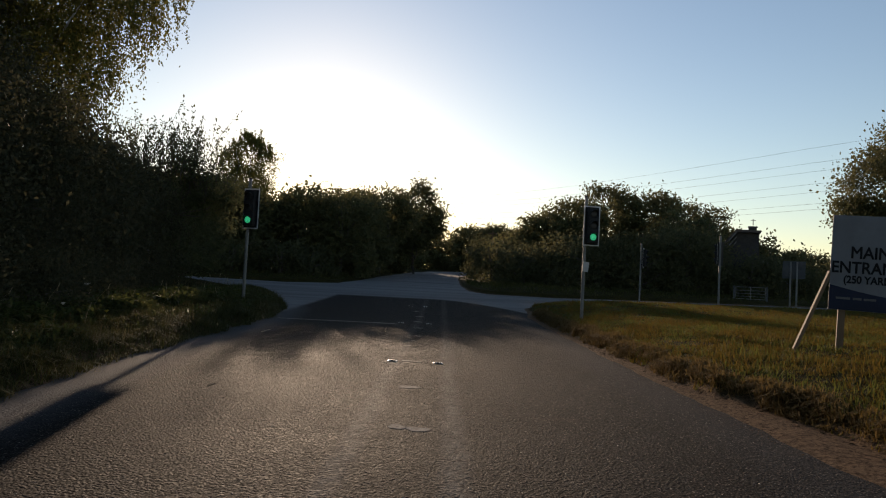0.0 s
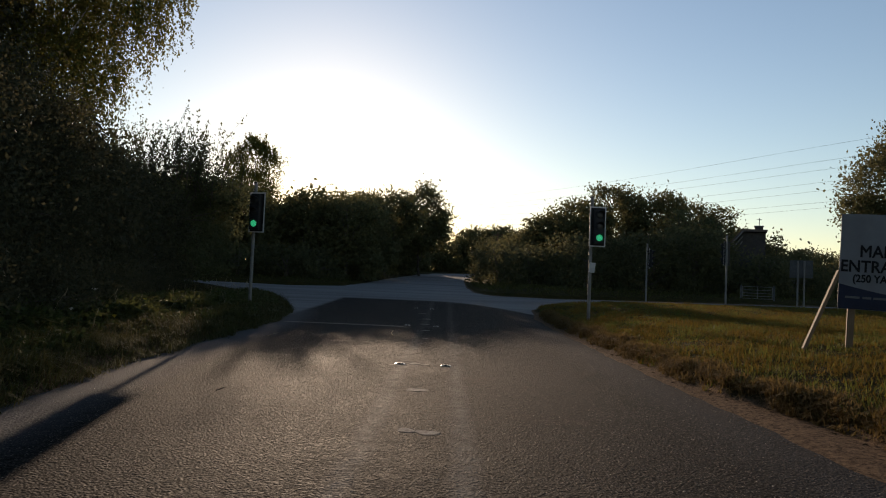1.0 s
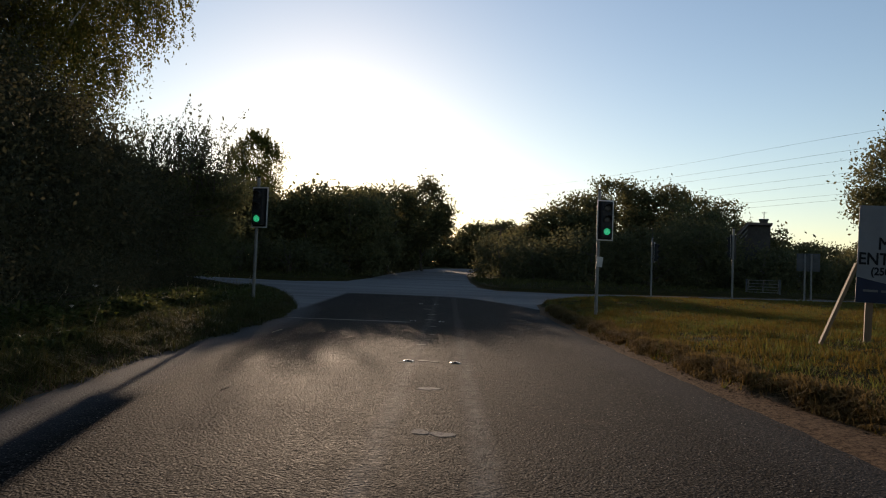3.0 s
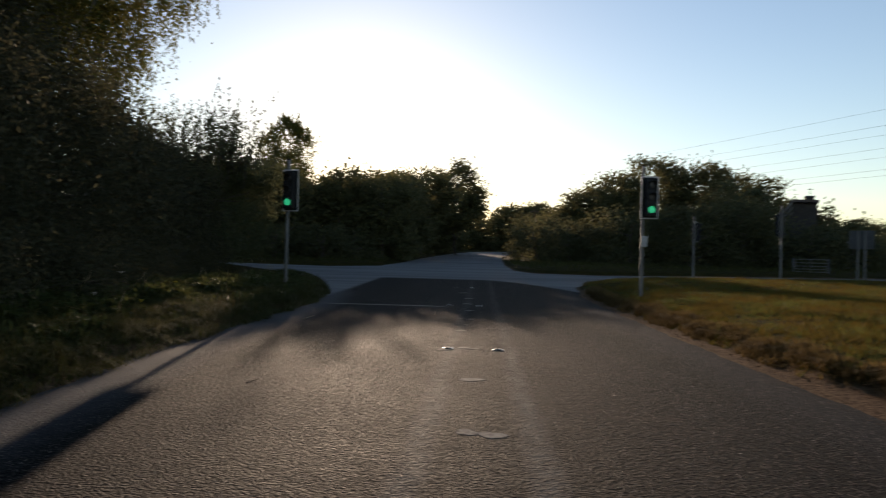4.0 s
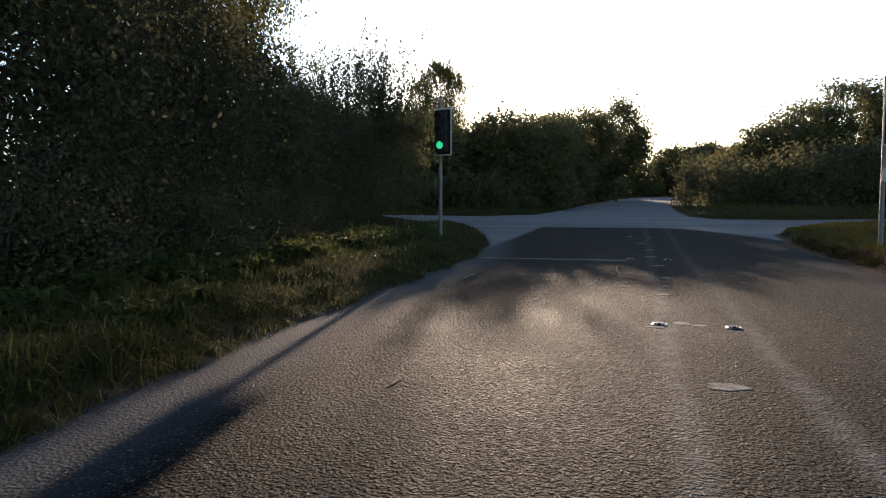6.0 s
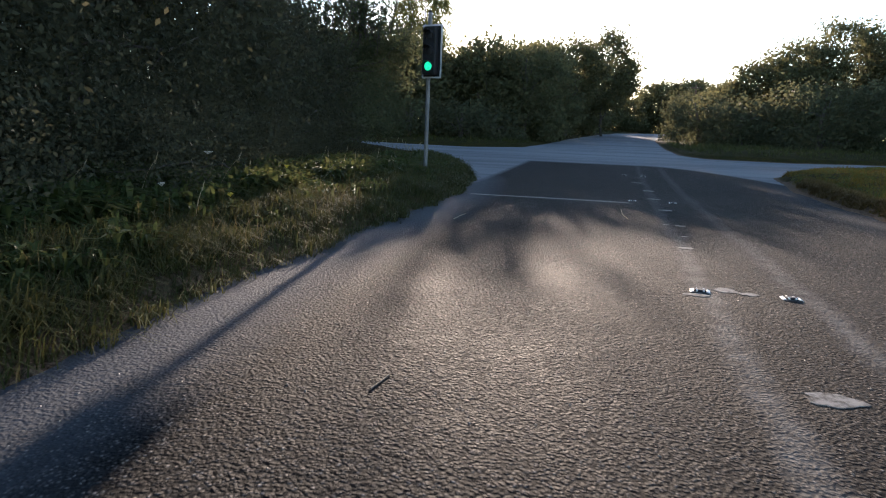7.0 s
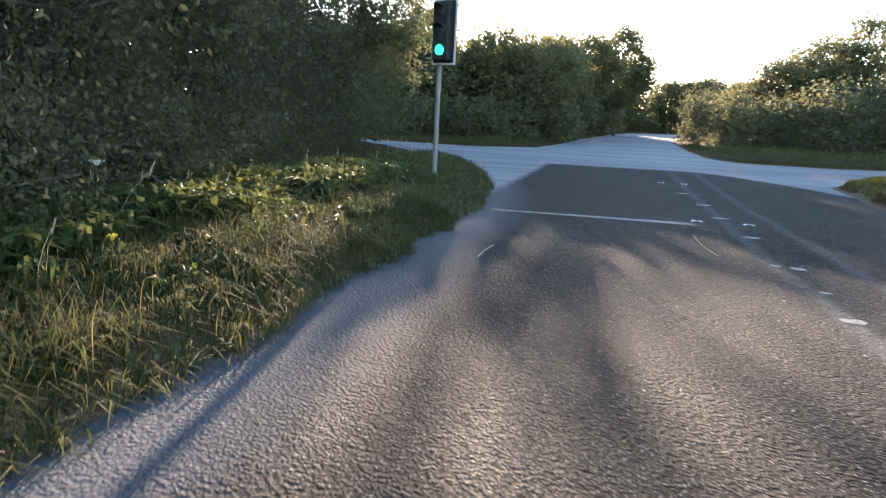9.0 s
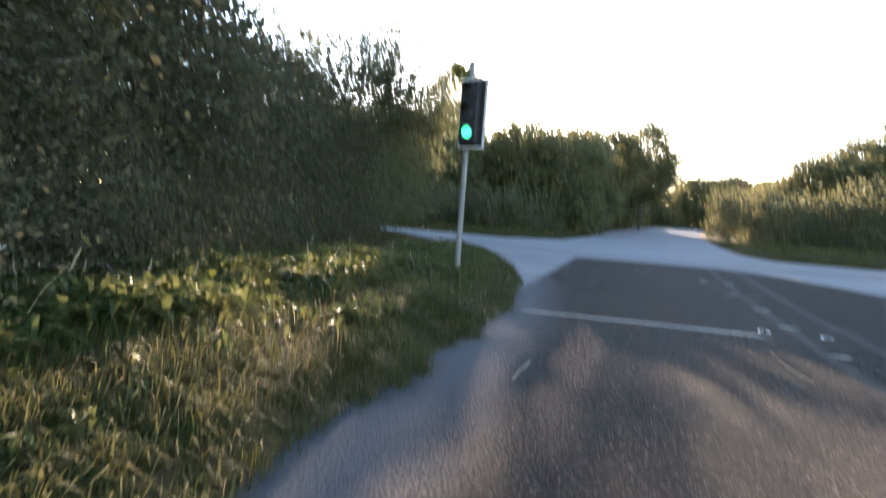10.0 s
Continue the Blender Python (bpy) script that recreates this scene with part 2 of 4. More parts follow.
L_DRY = leaf("dry_grass", (0.06, 0.045, 0.006), (0.1, 0.068, 0.01), (0.165, 0.105, 0.027), 0.4, 0.8)


# ---- mesh helpers ----
def mesh_ob(name, verts, faces, mat, parent=None, smooth=False):
    me = bpy.data.meshes.new(name)
    verts = np.asarray(verts, dtype=np.float32)
    faces = np.asarray(faces, dtype=np.int32)
    k = faces.shape[1]
    me.vertices.add(len(verts))
    me.vertices.foreach_set("co", verts.ravel())
    me.loops.add(faces.size)
    me.loops.foreach_set("vertex_index", faces.ravel())
    me.polygons.add(len(faces))
    me.polygons.foreach_set("loop_start", np.arange(0, faces.size, k, dtype=np.int32))
    me.polygons.foreach_set("loop_total", np.full(len(faces), k, dtype=np.int32))
    if smooth:
        me.polygons.foreach_set("use_smooth", np.ones(len(faces), dtype=bool))
    me.update(calc_edges=True)
    me.materials.append(mat)
    ob = new(name, me)
    ob.parent = parent
    return ob


def part(name, bm, mat, parent=None, label=""):
    me = bpy.data.meshes.new(name)
    bmesh.ops.recalc_face_normals(bm, faces=bm.faces)
    bm.to_mesh(me)
    bm.free()
    me.materials.append(mat)
    ob = new(name, me)
    ob.parent = parent
    return tagged(ob, label) if label else ob


def empty(name, m):
    ob = new(name)
    ob.empty_display_size = 0.2
    ob.matrix_world = m
    return ob


def box(bm, size, m=None, bevel=0.0):
    r = bmesh.ops.create_cube(bm, size=1.0, matrix=(m or Matrix()) @ Matrix.Diagonal((*size, 1)))
    if bevel:
        edges = list({e for v in r["verts"] for e in v.link_edges})
        bmesh.ops.bevel(bm, geom=edges, offset=bevel, segments=2, affect="EDGES", profile=0.7)
    return bm


def rod(bm, a, b, r0, r1=None, sides=12):
    a, b = Vector(a), Vector(b)
    d = b - a
    m = Matrix.Translation((a + b) / 2) @ d.to_track_quat("Z", "Y").to_matrix().to_4x4()
    bmesh.ops.create_cone(bm, cap_ends=True, segments=sides, radius1=r0, radius2=r0 if r1 is None else r1, depth=d.length, matrix=m)
    return bm


# ---- the lie of the land ----
ASPHALT_EDGE = np.array([
    (2.98, -40), (2.93, 5), (2.9, 10), (2.92, 17), (3.0, 23), (3.5, 28), (5.0, 31), (9, 32.7), (20, 35), (90, 50),
    (90, 60), (30, 44.5), (12, 40), (6, 38), (2.6, 38.6), (1.7, 41), (1.4, 48), (1.5, 64), (2.9, 86), (8, 98), (20, 106), (60, 116),
    (60, 122), (20, 113), (6, 107), (-0.6, 98), (-3.4, 84), (-5.4, 62), (-5.9, 50), (-6.6, 43.5), (-9.3, 41), (-15, 42), (-30, 46), (-90, 62),
    (-90, 54), (-30, 40), (-16, 37), (-11.6, 34.3), (-6.5, 27), (-4.95, 21.8), (-4.38, 17.5), (-4.18, 13), (-4.06, 9), (-3.82, 6.5), (-3.58, 4), (-3.55, -40)], dtype=float)


def lie(x, y):
    """Height of the road surface."""
    s = np.clip(y - 19.0, 0, None)
    s = s * s / (s + 6.0)
    return 0.03 * np.minimum(s, 75 + 4 * np.tanh((s - 75) / 30))


def edge_distance(x, y):
    """Distance from the asphalt's edge, positive on the verges."""
    p = np.stack([np.ravel(x), np.ravel(y)], 1)
    best = np.full(len(p), 1e9)
    inside = np.zeros(len(p), bool)
    n = len(ASPHALT_EDGE)
    for i in range(n):
        a, b = ASPHALT_EDGE[i], ASPHALT_EDGE[(i + 1) % n]
        d = b - a
        u = np.clip(((p - a) @ d) / (d @ d), 0, 1)
        best = np.minimum(best, np.hypot(*(p - a - u[:, None] * d).T))
        cross = (a[1] > p[:, 1]) != (b[1] > p[:, 1])
        with np.errstate(divide="ignore", invalid="ignore"):
            xi = a[0] + (p[:, 1] - a[1]) / (b[1] - a[1]) * d[0]
        inside ^= cross & (p[:, 0] < xi)
    return np.where(inside, -best, best).reshape(np.shape(x))


def wave(x, y):
    return (np.sin(x * 1.7 + 0.6 * np.sin(y * 0.9)) * np.sin(y * 1.3 + 1.1 * np.sin(x * 0.7)) + 0.6 * np.sin(x * 4.1 + y * 2.3) * np.sin(y * 3.7 - x * 1.9))


def bare(x, y):
    """Width of the bare earth between asphalt and turf, widest where wheels cut the corner."""
    return np.where(x > 0, np.interp(y, [2, 5, 6.8, 8, 9.5, 16], [0.75, 0.68, 0.6, 0.32, 0.27, 0.22]), 0.06)


def verge(x, y):
    """Height of the earth, and the distance from the asphalt."""
    s = edge_distance(x, y) + 0.05 * wave(x * 1.3, y * 1.3)
    g = s - bare(x, y)
    prof = np.where(s < 0, np.interp(s, [-2.0, -0.5, 0.0], [-0.12, -0.07, 0.0]),
                    np.interp(g, [0.0, 0.06, 0.15, 0.6, 1.6, 3.5, 12.0], [0.03, 0.12, 0.18, 0.25, 0.34, 0.43, 0.48]) * np.interp(y, [40, 55], [1.0, 0.35]) * np.clip(s / 0.15, 0, 1))
    rough = np.clip(s - 0.3, 0, 1)
    return lie(x, y) + prof + 0.025 * rough * wave(x * 0.8, y * 0.8), s


def axis(lo, hi, step, far_lo, far_hi, grow=1.22):
    core = list(np.arange(lo, hi, step))
    a, d = [], step
    v = hi
    while v < far_hi:
        a.append(v)
        d *= grow
        v += d
    a.append(far_hi)
    b, d, v = [], step, lo
    while v > far_lo:
        d *= grow
        v -= d
        b.append(max(v, far_lo))
    return np.array(b[::-1] + core + a)


def grid_faces(nx, ny):
    i = np.arange(ny - 1)[:, None] * nx + np.arange(nx - 1)[None, :]
    return np.stack([i, i + 1, i + nx + 1, i + nx], -1).reshape(-1, 4)


gx, gy = axis(-9.0, 9.0, 0.095, -2500, 2500), axis(2.0, 44.0, 0.13, -400, 4000)
GX, GY = np.meshgrid(gx, gy)
GZ, GS = verge(GX, GY)
ground = mesh_ob("ground", np.stack([GX, GY, GZ], -1).reshape(-1, 3), grid_faces(len(gx), len(gy)), M_SOIL, smooth=True)
edge_attr = ground.data.attributes.new("edge", "FLOAT", "POINT")
edge_attr.data.foreach_set("value", (GS - bare(GX, GY) + np.where(GY > 26, 0.16, 0.0)).ravel().astype(np.float32))
tagged(ground, "sandy earth and turf of the verges and fields", "ground", kind="structure")

rx, ry = axis(-7.0, 6.0, 0.25, -88, 88, 1.15), axis(-2.0, 46.0, 0.3, -38, 126, 1.15)
RX, RY = np.meshgrid(rx, ry)
RS = edge_distance(RX, RY)
rf = grid_faces(len(rx), len(ry))
rf = rf[(RS.ravel()[rf] < 0.35).any(1)]
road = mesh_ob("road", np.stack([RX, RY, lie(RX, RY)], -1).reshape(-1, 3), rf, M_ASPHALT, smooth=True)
rim_attr = road.data.attributes.new("edge", "FLOAT", "POINT")
rim_attr.data.foreach_set("value", RS.ravel().astype(np.float32))
tagged(road, "worn grey chip-sealed asphalt road and junction", "road", kind="structure")


# ---- grass ----
def blades(name, px, py, length, width, lean, mat, label, per=4, seed=1, short=False):
    """Tufts of bent blades, two segments each, or one where they are short."""
    rng = np.random.default_rng(seed)
    n = len(px) * per
    x = np.repeat(px, per) + rng.normal(0, 0.035, n)
    y = np.repeat(py, per) + rng.normal(0, 0.035, n)
    z = verge(x, y)[0] - 0.01
    ln = np.repeat(length, per) * rng.uniform(0.55, 1.25, n)
    az = rng.uniform(0, 2 * np.pi, n)
    bend = rng.uniform(0.15, 1.0, n) * lean
    dx, dy = np.cos(az), np.sin(az)
    wx, wy = -dy * width * rng.uniform(0.6, 1.3, n), dx * width * rng.uniform(0.6, 1.3, n)
    V = np.empty((n, 3 if short else 5, 3), np.float32)
    base = np.stack([x, y, z], 1)
    side = np.stack([wx, wy, np.zeros(n)], 1)
    up1 = np.stack([dx * ln * bend * 0.25, dy * ln * bend * 0.25, ln * (0.62 - 0.1 * bend)], 1)
    up2 = np.stack([dx * ln * bend * 0.8, dy * ln * bend * 0.8, ln * (1.0 - 0.45 * bend)], 1)
    V[:, 0], V[:, 1] = base - side, base + side
    if short:
        V[:, 2] = base + up2
        F = np.arange(n)[:, None] * 3 + [0, 1, 2]
    else:
        V[:, 2], V[:, 3] = base + up1 + side * 0.8, base + up1 - side * 0.8
        V[:, 4] = base + up2
        i = np.arange(n)[:, None] * 5
        F = np.concatenate([i + [0, 1, 2], i + [0, 2, 3], i + [3, 2, 4]], 0)
    ob = mesh_ob(name, V.reshape(-1, 3), F, mat)
    return tagged(ob, label, "grass", "", "stuff")


def scatter(n, x0, x1, y0, y1, near, rng, smin=0.3, smax=99.0):
    """Points on the verges, denser near the place near[0], near[1]."""
    x, y = rng.uniform(x0, x1, n), rng.uniform(y0, y1, n)
    s = edge_distance(x, y)
    keep = (s > smin + bare(x, y) + 0.07 * wave(x * 2, y * 2)) & (s < smax)
    d = np.hypot(x - near[0], y - near[1])
    keep &= rng.uniform(0, 1, n) < np.clip(9.0 / np.maximum(d, 1), 0.12, 1)
    return x[keep], y[keep]


rng = np.random.default_rng(5)
ax, ay = scatter(125000, 2.9, 26, 0, 36, (3.5, 7), rng, 0.02)
blades("verge_grass", ax, ay, 0.11 + 0.055 * wave(ax * 1.1, ay * 1.1), 0.0085, 1.7, L_DRY, "short yellowing rough grass on the verge beside the road", 5, 11, True)
bx, by = scatter(68000, 2.9, 20, -2, 34, (3.5, 7), rng, 0.04)
blades("verge_grass", bx, by, 0.105 + 0.06 * wave(bx * 1.4, by * 1.4), 0.0075, 1.5, L_GRASS, "green grass tufts among yellowing turf on the verge", 4, 12, True)
fx, fy = rng.uniform(2.85, 4.5, 60000), rng.uniform(1, 24, 60000)
fg = edge_distance(fx, fy) - bare(fx, fy) + 0.07 * wave(fx * 2, fy * 2)
fk = (fg > 0.0) & (fg < 0.32) & (wave(fx * 3.1, fy * 2.7) > -0.75)
blades("bank_grass", fx[fk], fy[fk], 0.15 + 0.06 * wave(fx[fk] * 2.3, fy[fk] * 2.3), 0.006, 1.9, L_THATCH, "ragged dry grass hanging over the eroded bank of the verge", 5, 16)
cx, cy = scatter(55000, -8.2, -3.3, 1, 33, (-4, 9), rng, -0.14)
blades("long_grass", cx, cy, 0.19 + 0.08 * wave(cx * 1.3, cy * 1.3), 0.0042, 2.1, L_LUSH, "long lush green grass leaning over the road edge", 6, 13)
dx_, dy_ = scatter(3600, -10.5, -3.5, -2, 34, (-4, 9), rng, 0.06)
blades("long_grass", dx_, dy_, 0.3 + 0.12 * wave(dx_, dy_), 0.003, 1.9, L_HAY, "dry straw-coloured grass stems along the hedge", 3, 14)
def weeds(name, px, py, length, width, leaves, mat, label, seed):
    """Clumps of broad leaves that rise, arch over and end in a point; four faces each, folded along the midrib."""
    rng = np.random.default_rng(seed)
    n = len(px) * leaves
    x = np.repeat(px, leaves) + rng.normal(0, 0.03, n)
    y = np.repeat(py, leaves) + rng.normal(0, 0.03, n)
    base = np.stack([x, y, verge(x, y)[0] - 0.01], 1)
    ln = (np.repeat(length, leaves) * rng.uniform(0.5, 1.2, n))[:, None]
    az = rng.uniform(0, 2 * np.pi, n)
    out = np.stack([np.cos(az), np.sin(az), np.zeros(n)], 1)
    side = np.stack([-np.sin(az), np.cos(az), np.zeros(n)], 1) * width * rng.uniform(0.6, 1.3, n)[:, None]
    lean = rng.uniform(0.3, 1.1, n)[:, None]
    up = np.array([0.0, 0.0, 1.0])
    mid = base + out * ln * lean * 0.35 + up * ln * (0.62 - 0.15 * lean)
    tip = base + out * ln * lean * 0.85 + up * ln * (0.85 - 0.5 * lean)
    V = np.stack([base, mid - side + up * width * 0.5, mid, mid + side + up * width * 0.5, tip], 1)
    i = np.arange(n)[:, None] * 5
    F = np.concatenate([i + [0, 2, 1], i + [0, 3, 2], i + [1, 2, 4], i + [2, 3, 4]], 0)
    return tagged(mesh_ob(name, V.reshape(-1, 3), F, mat), label, "weeds", "", "stuff")


hx, hy = scatter(5200, -7.6, -4.2, 3, 30, (-4.5, 11), rng, 0.35)
hk = wave(hx * 1.9, hy * 1.7) > 0.1
weeds("broad_weeds", hx[hk], hy[hk], 0.26 + 0.08 * wave(hx[hk], hy[hk]), 0.017, 8, L_WEED, "broad-leaved weeds and coarse tufts among the long grass", 17)
ix, iy = scatter(3600, -7.0, -5.0, 4, 28, (-5.5, 11), rng, 1.1)
weeds("nettles", ix, iy, 0.34 + 0.12 * wave(ix * 1.5, iy * 1.5), 0.026, 9, L_WEED, "dark nettles and dock leaves at the foot of the hedge", 18)
ex, ey = scatter(60000, -40, 45, 36, 95, (0, 38), rng, 0.3, 6.0)
blades("far_grass", ex, ey, 0.3 + 0.05 * wave(ex, ey), 0.014, 0.9, L_LUSH, "rough grass on the far verges of the junction", 4, 15, True)


# ---- trees and shrubs ----
def foliage(name, lobes, size, mat, parent, seed, clump=0.5, droop=0.0, fill=0.55, label=""):
    """Leaves in clumps within ellipsoid lobes (x, y, z, rx, ry, rz, leaves)."""
    rng = np.random.default_rng(seed)
    P = []
    for (x, y, z, a, b, c, n) in lobes:
        per = 26
        m = max(3, int(n / per))
        d = rng.normal(size=(m, 3))
        d /= np.linalg.norm(d, axis=1)[:, None]
        rad = rng.uniform(0, 1, m) ** (1 / 3) * (1 - fill) + fill * rng.uniform(0.75, 1.1, m)
        q = d * rad[:, None] * [a, b, c] + [x, y, z]
        off = rng.normal(size=(m, per, 3)) * clump * rng.uniform(0.35, 1.0, (m, 1, 1)) * [1, 1, 0.75]
        pts = q[:, None, :] + off
        if droop:
            pts[..., 2] -= droop * rng.uniform(0, 1, (m, per)) ** 1.5 * rng.uniform(0.2, 1, (m, 1))
        P.append(pts.reshape(-1, 3))
    P = np.concatenate(P)
    P = P[P[:, 2] > lie(P[:, 0], P[:, 1]) + 0.15]
    n = len(P)
    u = rng.normal(size=(n, 3))
    u[:, 2] -= 0.5 + droop
    u /= np.linalg.norm(u, axis=1)[:, None]
    w = np.cross(u, rng.normal(size=(n, 3)))
    w /= np.linalg.norm(w, axis=1)[:, None]
    nn = np.cross(u, w)
    s = (size * rng.uniform(0.6, 1.35, n))[:, None]
    V = np.stack([P - u * s * 0.5, P + w * s * 0.3 + nn * s * 0.08, P + u * s * 0.6, P - w * s * 0.3 + nn * s * 0.08], 1)
    i = np.arange(n)[:, None] * 4
    ob = mesh_ob(name, V.reshape(-1, 3), np.concatenate([i + [0, 1, 2], i + [0, 2, 3]]), mat, parent)
    return tagged(ob, label) if label else ob


def limb_mesh(bm, a, b, r0, r1, rng, steps=5, wobble=0.12, sides=8):
    """One continuous bent tube that tapers from r0 at a to r1 at b."""
    a, b = np.array(a, float), np.array(b, float)
    span = np.linalg.norm(b - a)
    spine = [a]
    for k in range(1, steps + 1):
        spine.append(a + (b - a) * k / steps + rng.normal(0, wobble * span * 0.12, 3) * (1 if k < steps else 0))
    rings = []
    for k, p in enumerate(spine):
        d = Vector(spine[min(k + 1, steps)] - spine[max(k - 1, 0)])
        m = d.to_track_quat("Z", "Y").to_matrix()
        r = r0 + (r1 - r0) * k / steps
        rings.append([bm.verts.new(Vector(p) + m @ Vector((r * math.cos(6.2832 * q / sides), r * math.sin(6.2832 * q / sides), 0))) for q in range(sides)])
    for low, high in zip(rings, rings[1:]):
        for q in range(sides):
            bm.faces.new((low[q], low[(q + 1) % sides], high[(q + 1) % sides], high[q]))
    bm.faces.new(rings[0][::-1])
    bm.faces.new(rings[-1])
    return spine[-1]


def tree(name, x, y, lobes, size, mat, barkm, label, seed, trunk=0.16, category="tree", clump=0.5, droop=0.0, limbs=9, fill=0.55, twigs=0, group=""):
    """A trunk that tapers, limbs into each lobe, and a crown of clumped leaves."""
    rng = np.random.default_rng(seed)
    z0 = float(verge(np.array([x]), np.array([y]))[0][0])
    root = empty(name, Matrix())
    top = max(l[2] + l[5] * 0.5 for l in lobes)
    bm = bmesh.new()
    limb_mesh(bm, (x, y, z0 - 0.15), (x + rng.normal(0, 0.2), y + rng.normal(0, 0.2), top), trunk, trunk * 0.18, rng, 8, 0.1)
    part("trunk", bm, barkm, root)
    for k in range(limbs):
        l = lobes[k % len(lobes)]
        d = rng.normal(size=3)
        d /= np.linalg.norm(d)
        tip = np.array(l[:3]) + d * np.array(l[3:6]) * 0.85
        h = z0 + (tip[2] - z0) * rng.uniform(0.25, 0.7)
        bm = bmesh.new()
        limb_mesh(bm, (x, y, h), tip, trunk * 0.4, 0.012, rng, 5, 0.5)
        part("limb", bm, barkm, root)
    if twigs:
        bm = bmesh.new()
        for k in range(twigs):
            l = lobes[k % len(lobes)]
            d = rng.normal(size=3)
            d[2] = abs(d[2])
            d /= np.linalg.norm(d)
            p = np.array(l[:3]) + d * np.array(l[3:6]) * 0.7
            limb_mesh(bm, p, p + d * [0.5, 0.5, 1.0] * rng.uniform(0.5, 1.1), 0.012, 0.004, rng, 2, 0.3)
        tagged(part("twig_spray", bm, barkm, root), kind="stuff")
    foliage("crown", lobes, size, mat, root, seed + 100, clump, droop, fill)
    return tagged(root, label, category, group)


# hedge and trees along the near left side
def hedge_lobes(pts, n):
    out = []
    for (x, y, h, r) in pts:
        out.append((x, y, h * 0.45, r, r, h * 0.5, n))
    return out


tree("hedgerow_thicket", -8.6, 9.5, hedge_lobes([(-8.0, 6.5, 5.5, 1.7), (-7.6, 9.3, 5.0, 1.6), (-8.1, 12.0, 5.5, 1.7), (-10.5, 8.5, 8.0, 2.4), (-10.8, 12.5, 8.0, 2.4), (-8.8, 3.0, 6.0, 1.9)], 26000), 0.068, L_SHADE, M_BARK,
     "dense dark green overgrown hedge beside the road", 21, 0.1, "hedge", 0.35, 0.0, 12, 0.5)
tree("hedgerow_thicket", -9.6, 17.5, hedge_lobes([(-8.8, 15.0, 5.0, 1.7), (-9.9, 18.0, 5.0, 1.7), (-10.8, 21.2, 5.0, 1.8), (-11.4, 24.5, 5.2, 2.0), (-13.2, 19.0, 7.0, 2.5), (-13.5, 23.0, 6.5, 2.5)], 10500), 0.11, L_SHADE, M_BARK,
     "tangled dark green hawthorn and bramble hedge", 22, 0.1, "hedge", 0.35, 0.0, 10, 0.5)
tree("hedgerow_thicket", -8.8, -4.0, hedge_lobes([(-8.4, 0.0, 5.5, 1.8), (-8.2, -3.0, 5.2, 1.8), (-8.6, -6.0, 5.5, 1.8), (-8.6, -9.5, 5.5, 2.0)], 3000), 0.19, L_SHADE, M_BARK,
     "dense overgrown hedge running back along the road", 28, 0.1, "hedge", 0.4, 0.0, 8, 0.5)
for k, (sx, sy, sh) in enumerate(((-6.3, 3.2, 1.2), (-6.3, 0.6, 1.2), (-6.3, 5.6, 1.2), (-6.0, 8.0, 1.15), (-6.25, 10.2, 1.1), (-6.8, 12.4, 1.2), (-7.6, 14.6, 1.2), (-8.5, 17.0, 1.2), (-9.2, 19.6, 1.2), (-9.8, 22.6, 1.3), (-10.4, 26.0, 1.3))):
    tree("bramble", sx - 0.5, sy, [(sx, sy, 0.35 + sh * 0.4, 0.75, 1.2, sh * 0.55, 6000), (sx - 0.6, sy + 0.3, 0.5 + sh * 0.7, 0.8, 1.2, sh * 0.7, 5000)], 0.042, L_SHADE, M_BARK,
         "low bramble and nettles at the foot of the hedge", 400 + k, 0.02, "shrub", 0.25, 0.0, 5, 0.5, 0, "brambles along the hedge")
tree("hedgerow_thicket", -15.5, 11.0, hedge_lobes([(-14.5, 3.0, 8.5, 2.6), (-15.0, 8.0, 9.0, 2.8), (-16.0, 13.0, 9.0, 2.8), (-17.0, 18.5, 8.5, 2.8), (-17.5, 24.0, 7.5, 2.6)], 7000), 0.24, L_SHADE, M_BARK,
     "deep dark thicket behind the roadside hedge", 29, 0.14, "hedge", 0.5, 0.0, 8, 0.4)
NEAR_BIRCH = tree("birch_tree", -11.0, 15.6, [(-10.4, 15.6, 9.2, 2.6, 2.4, 3.4, 48000), (-8.2, 15.4, 9.8, 1.9, 1.7, 1.9, 25000), (-11.5, 16.5, 5.5, 2.4, 2.0, 2.8, 26000), (-7.9, 15.2, 7.8, 1.3, 1.3, 1.2, 12000), (-12.5, 14.0, 8.5, 2.7, 2.5, 3.5, 26000), (-9.2, 15.4, 5.8, 1.5, 1.5, 1.4, 15000), (-7.2, 15.4, 10.8, 1.5, 1.3, 1.2, 10000)], 0.068, L_BIRCH, M_BIRCH,
     "tall silver birch with long drooping sprays of leaves", 23, 0.2, "tree", 0.36, 1.2, 16, 0.4)
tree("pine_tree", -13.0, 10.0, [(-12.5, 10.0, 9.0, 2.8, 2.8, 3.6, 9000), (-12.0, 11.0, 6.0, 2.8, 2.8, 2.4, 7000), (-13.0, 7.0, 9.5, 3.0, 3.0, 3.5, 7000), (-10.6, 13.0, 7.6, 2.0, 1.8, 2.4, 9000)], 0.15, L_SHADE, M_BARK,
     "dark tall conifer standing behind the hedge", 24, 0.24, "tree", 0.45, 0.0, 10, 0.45)
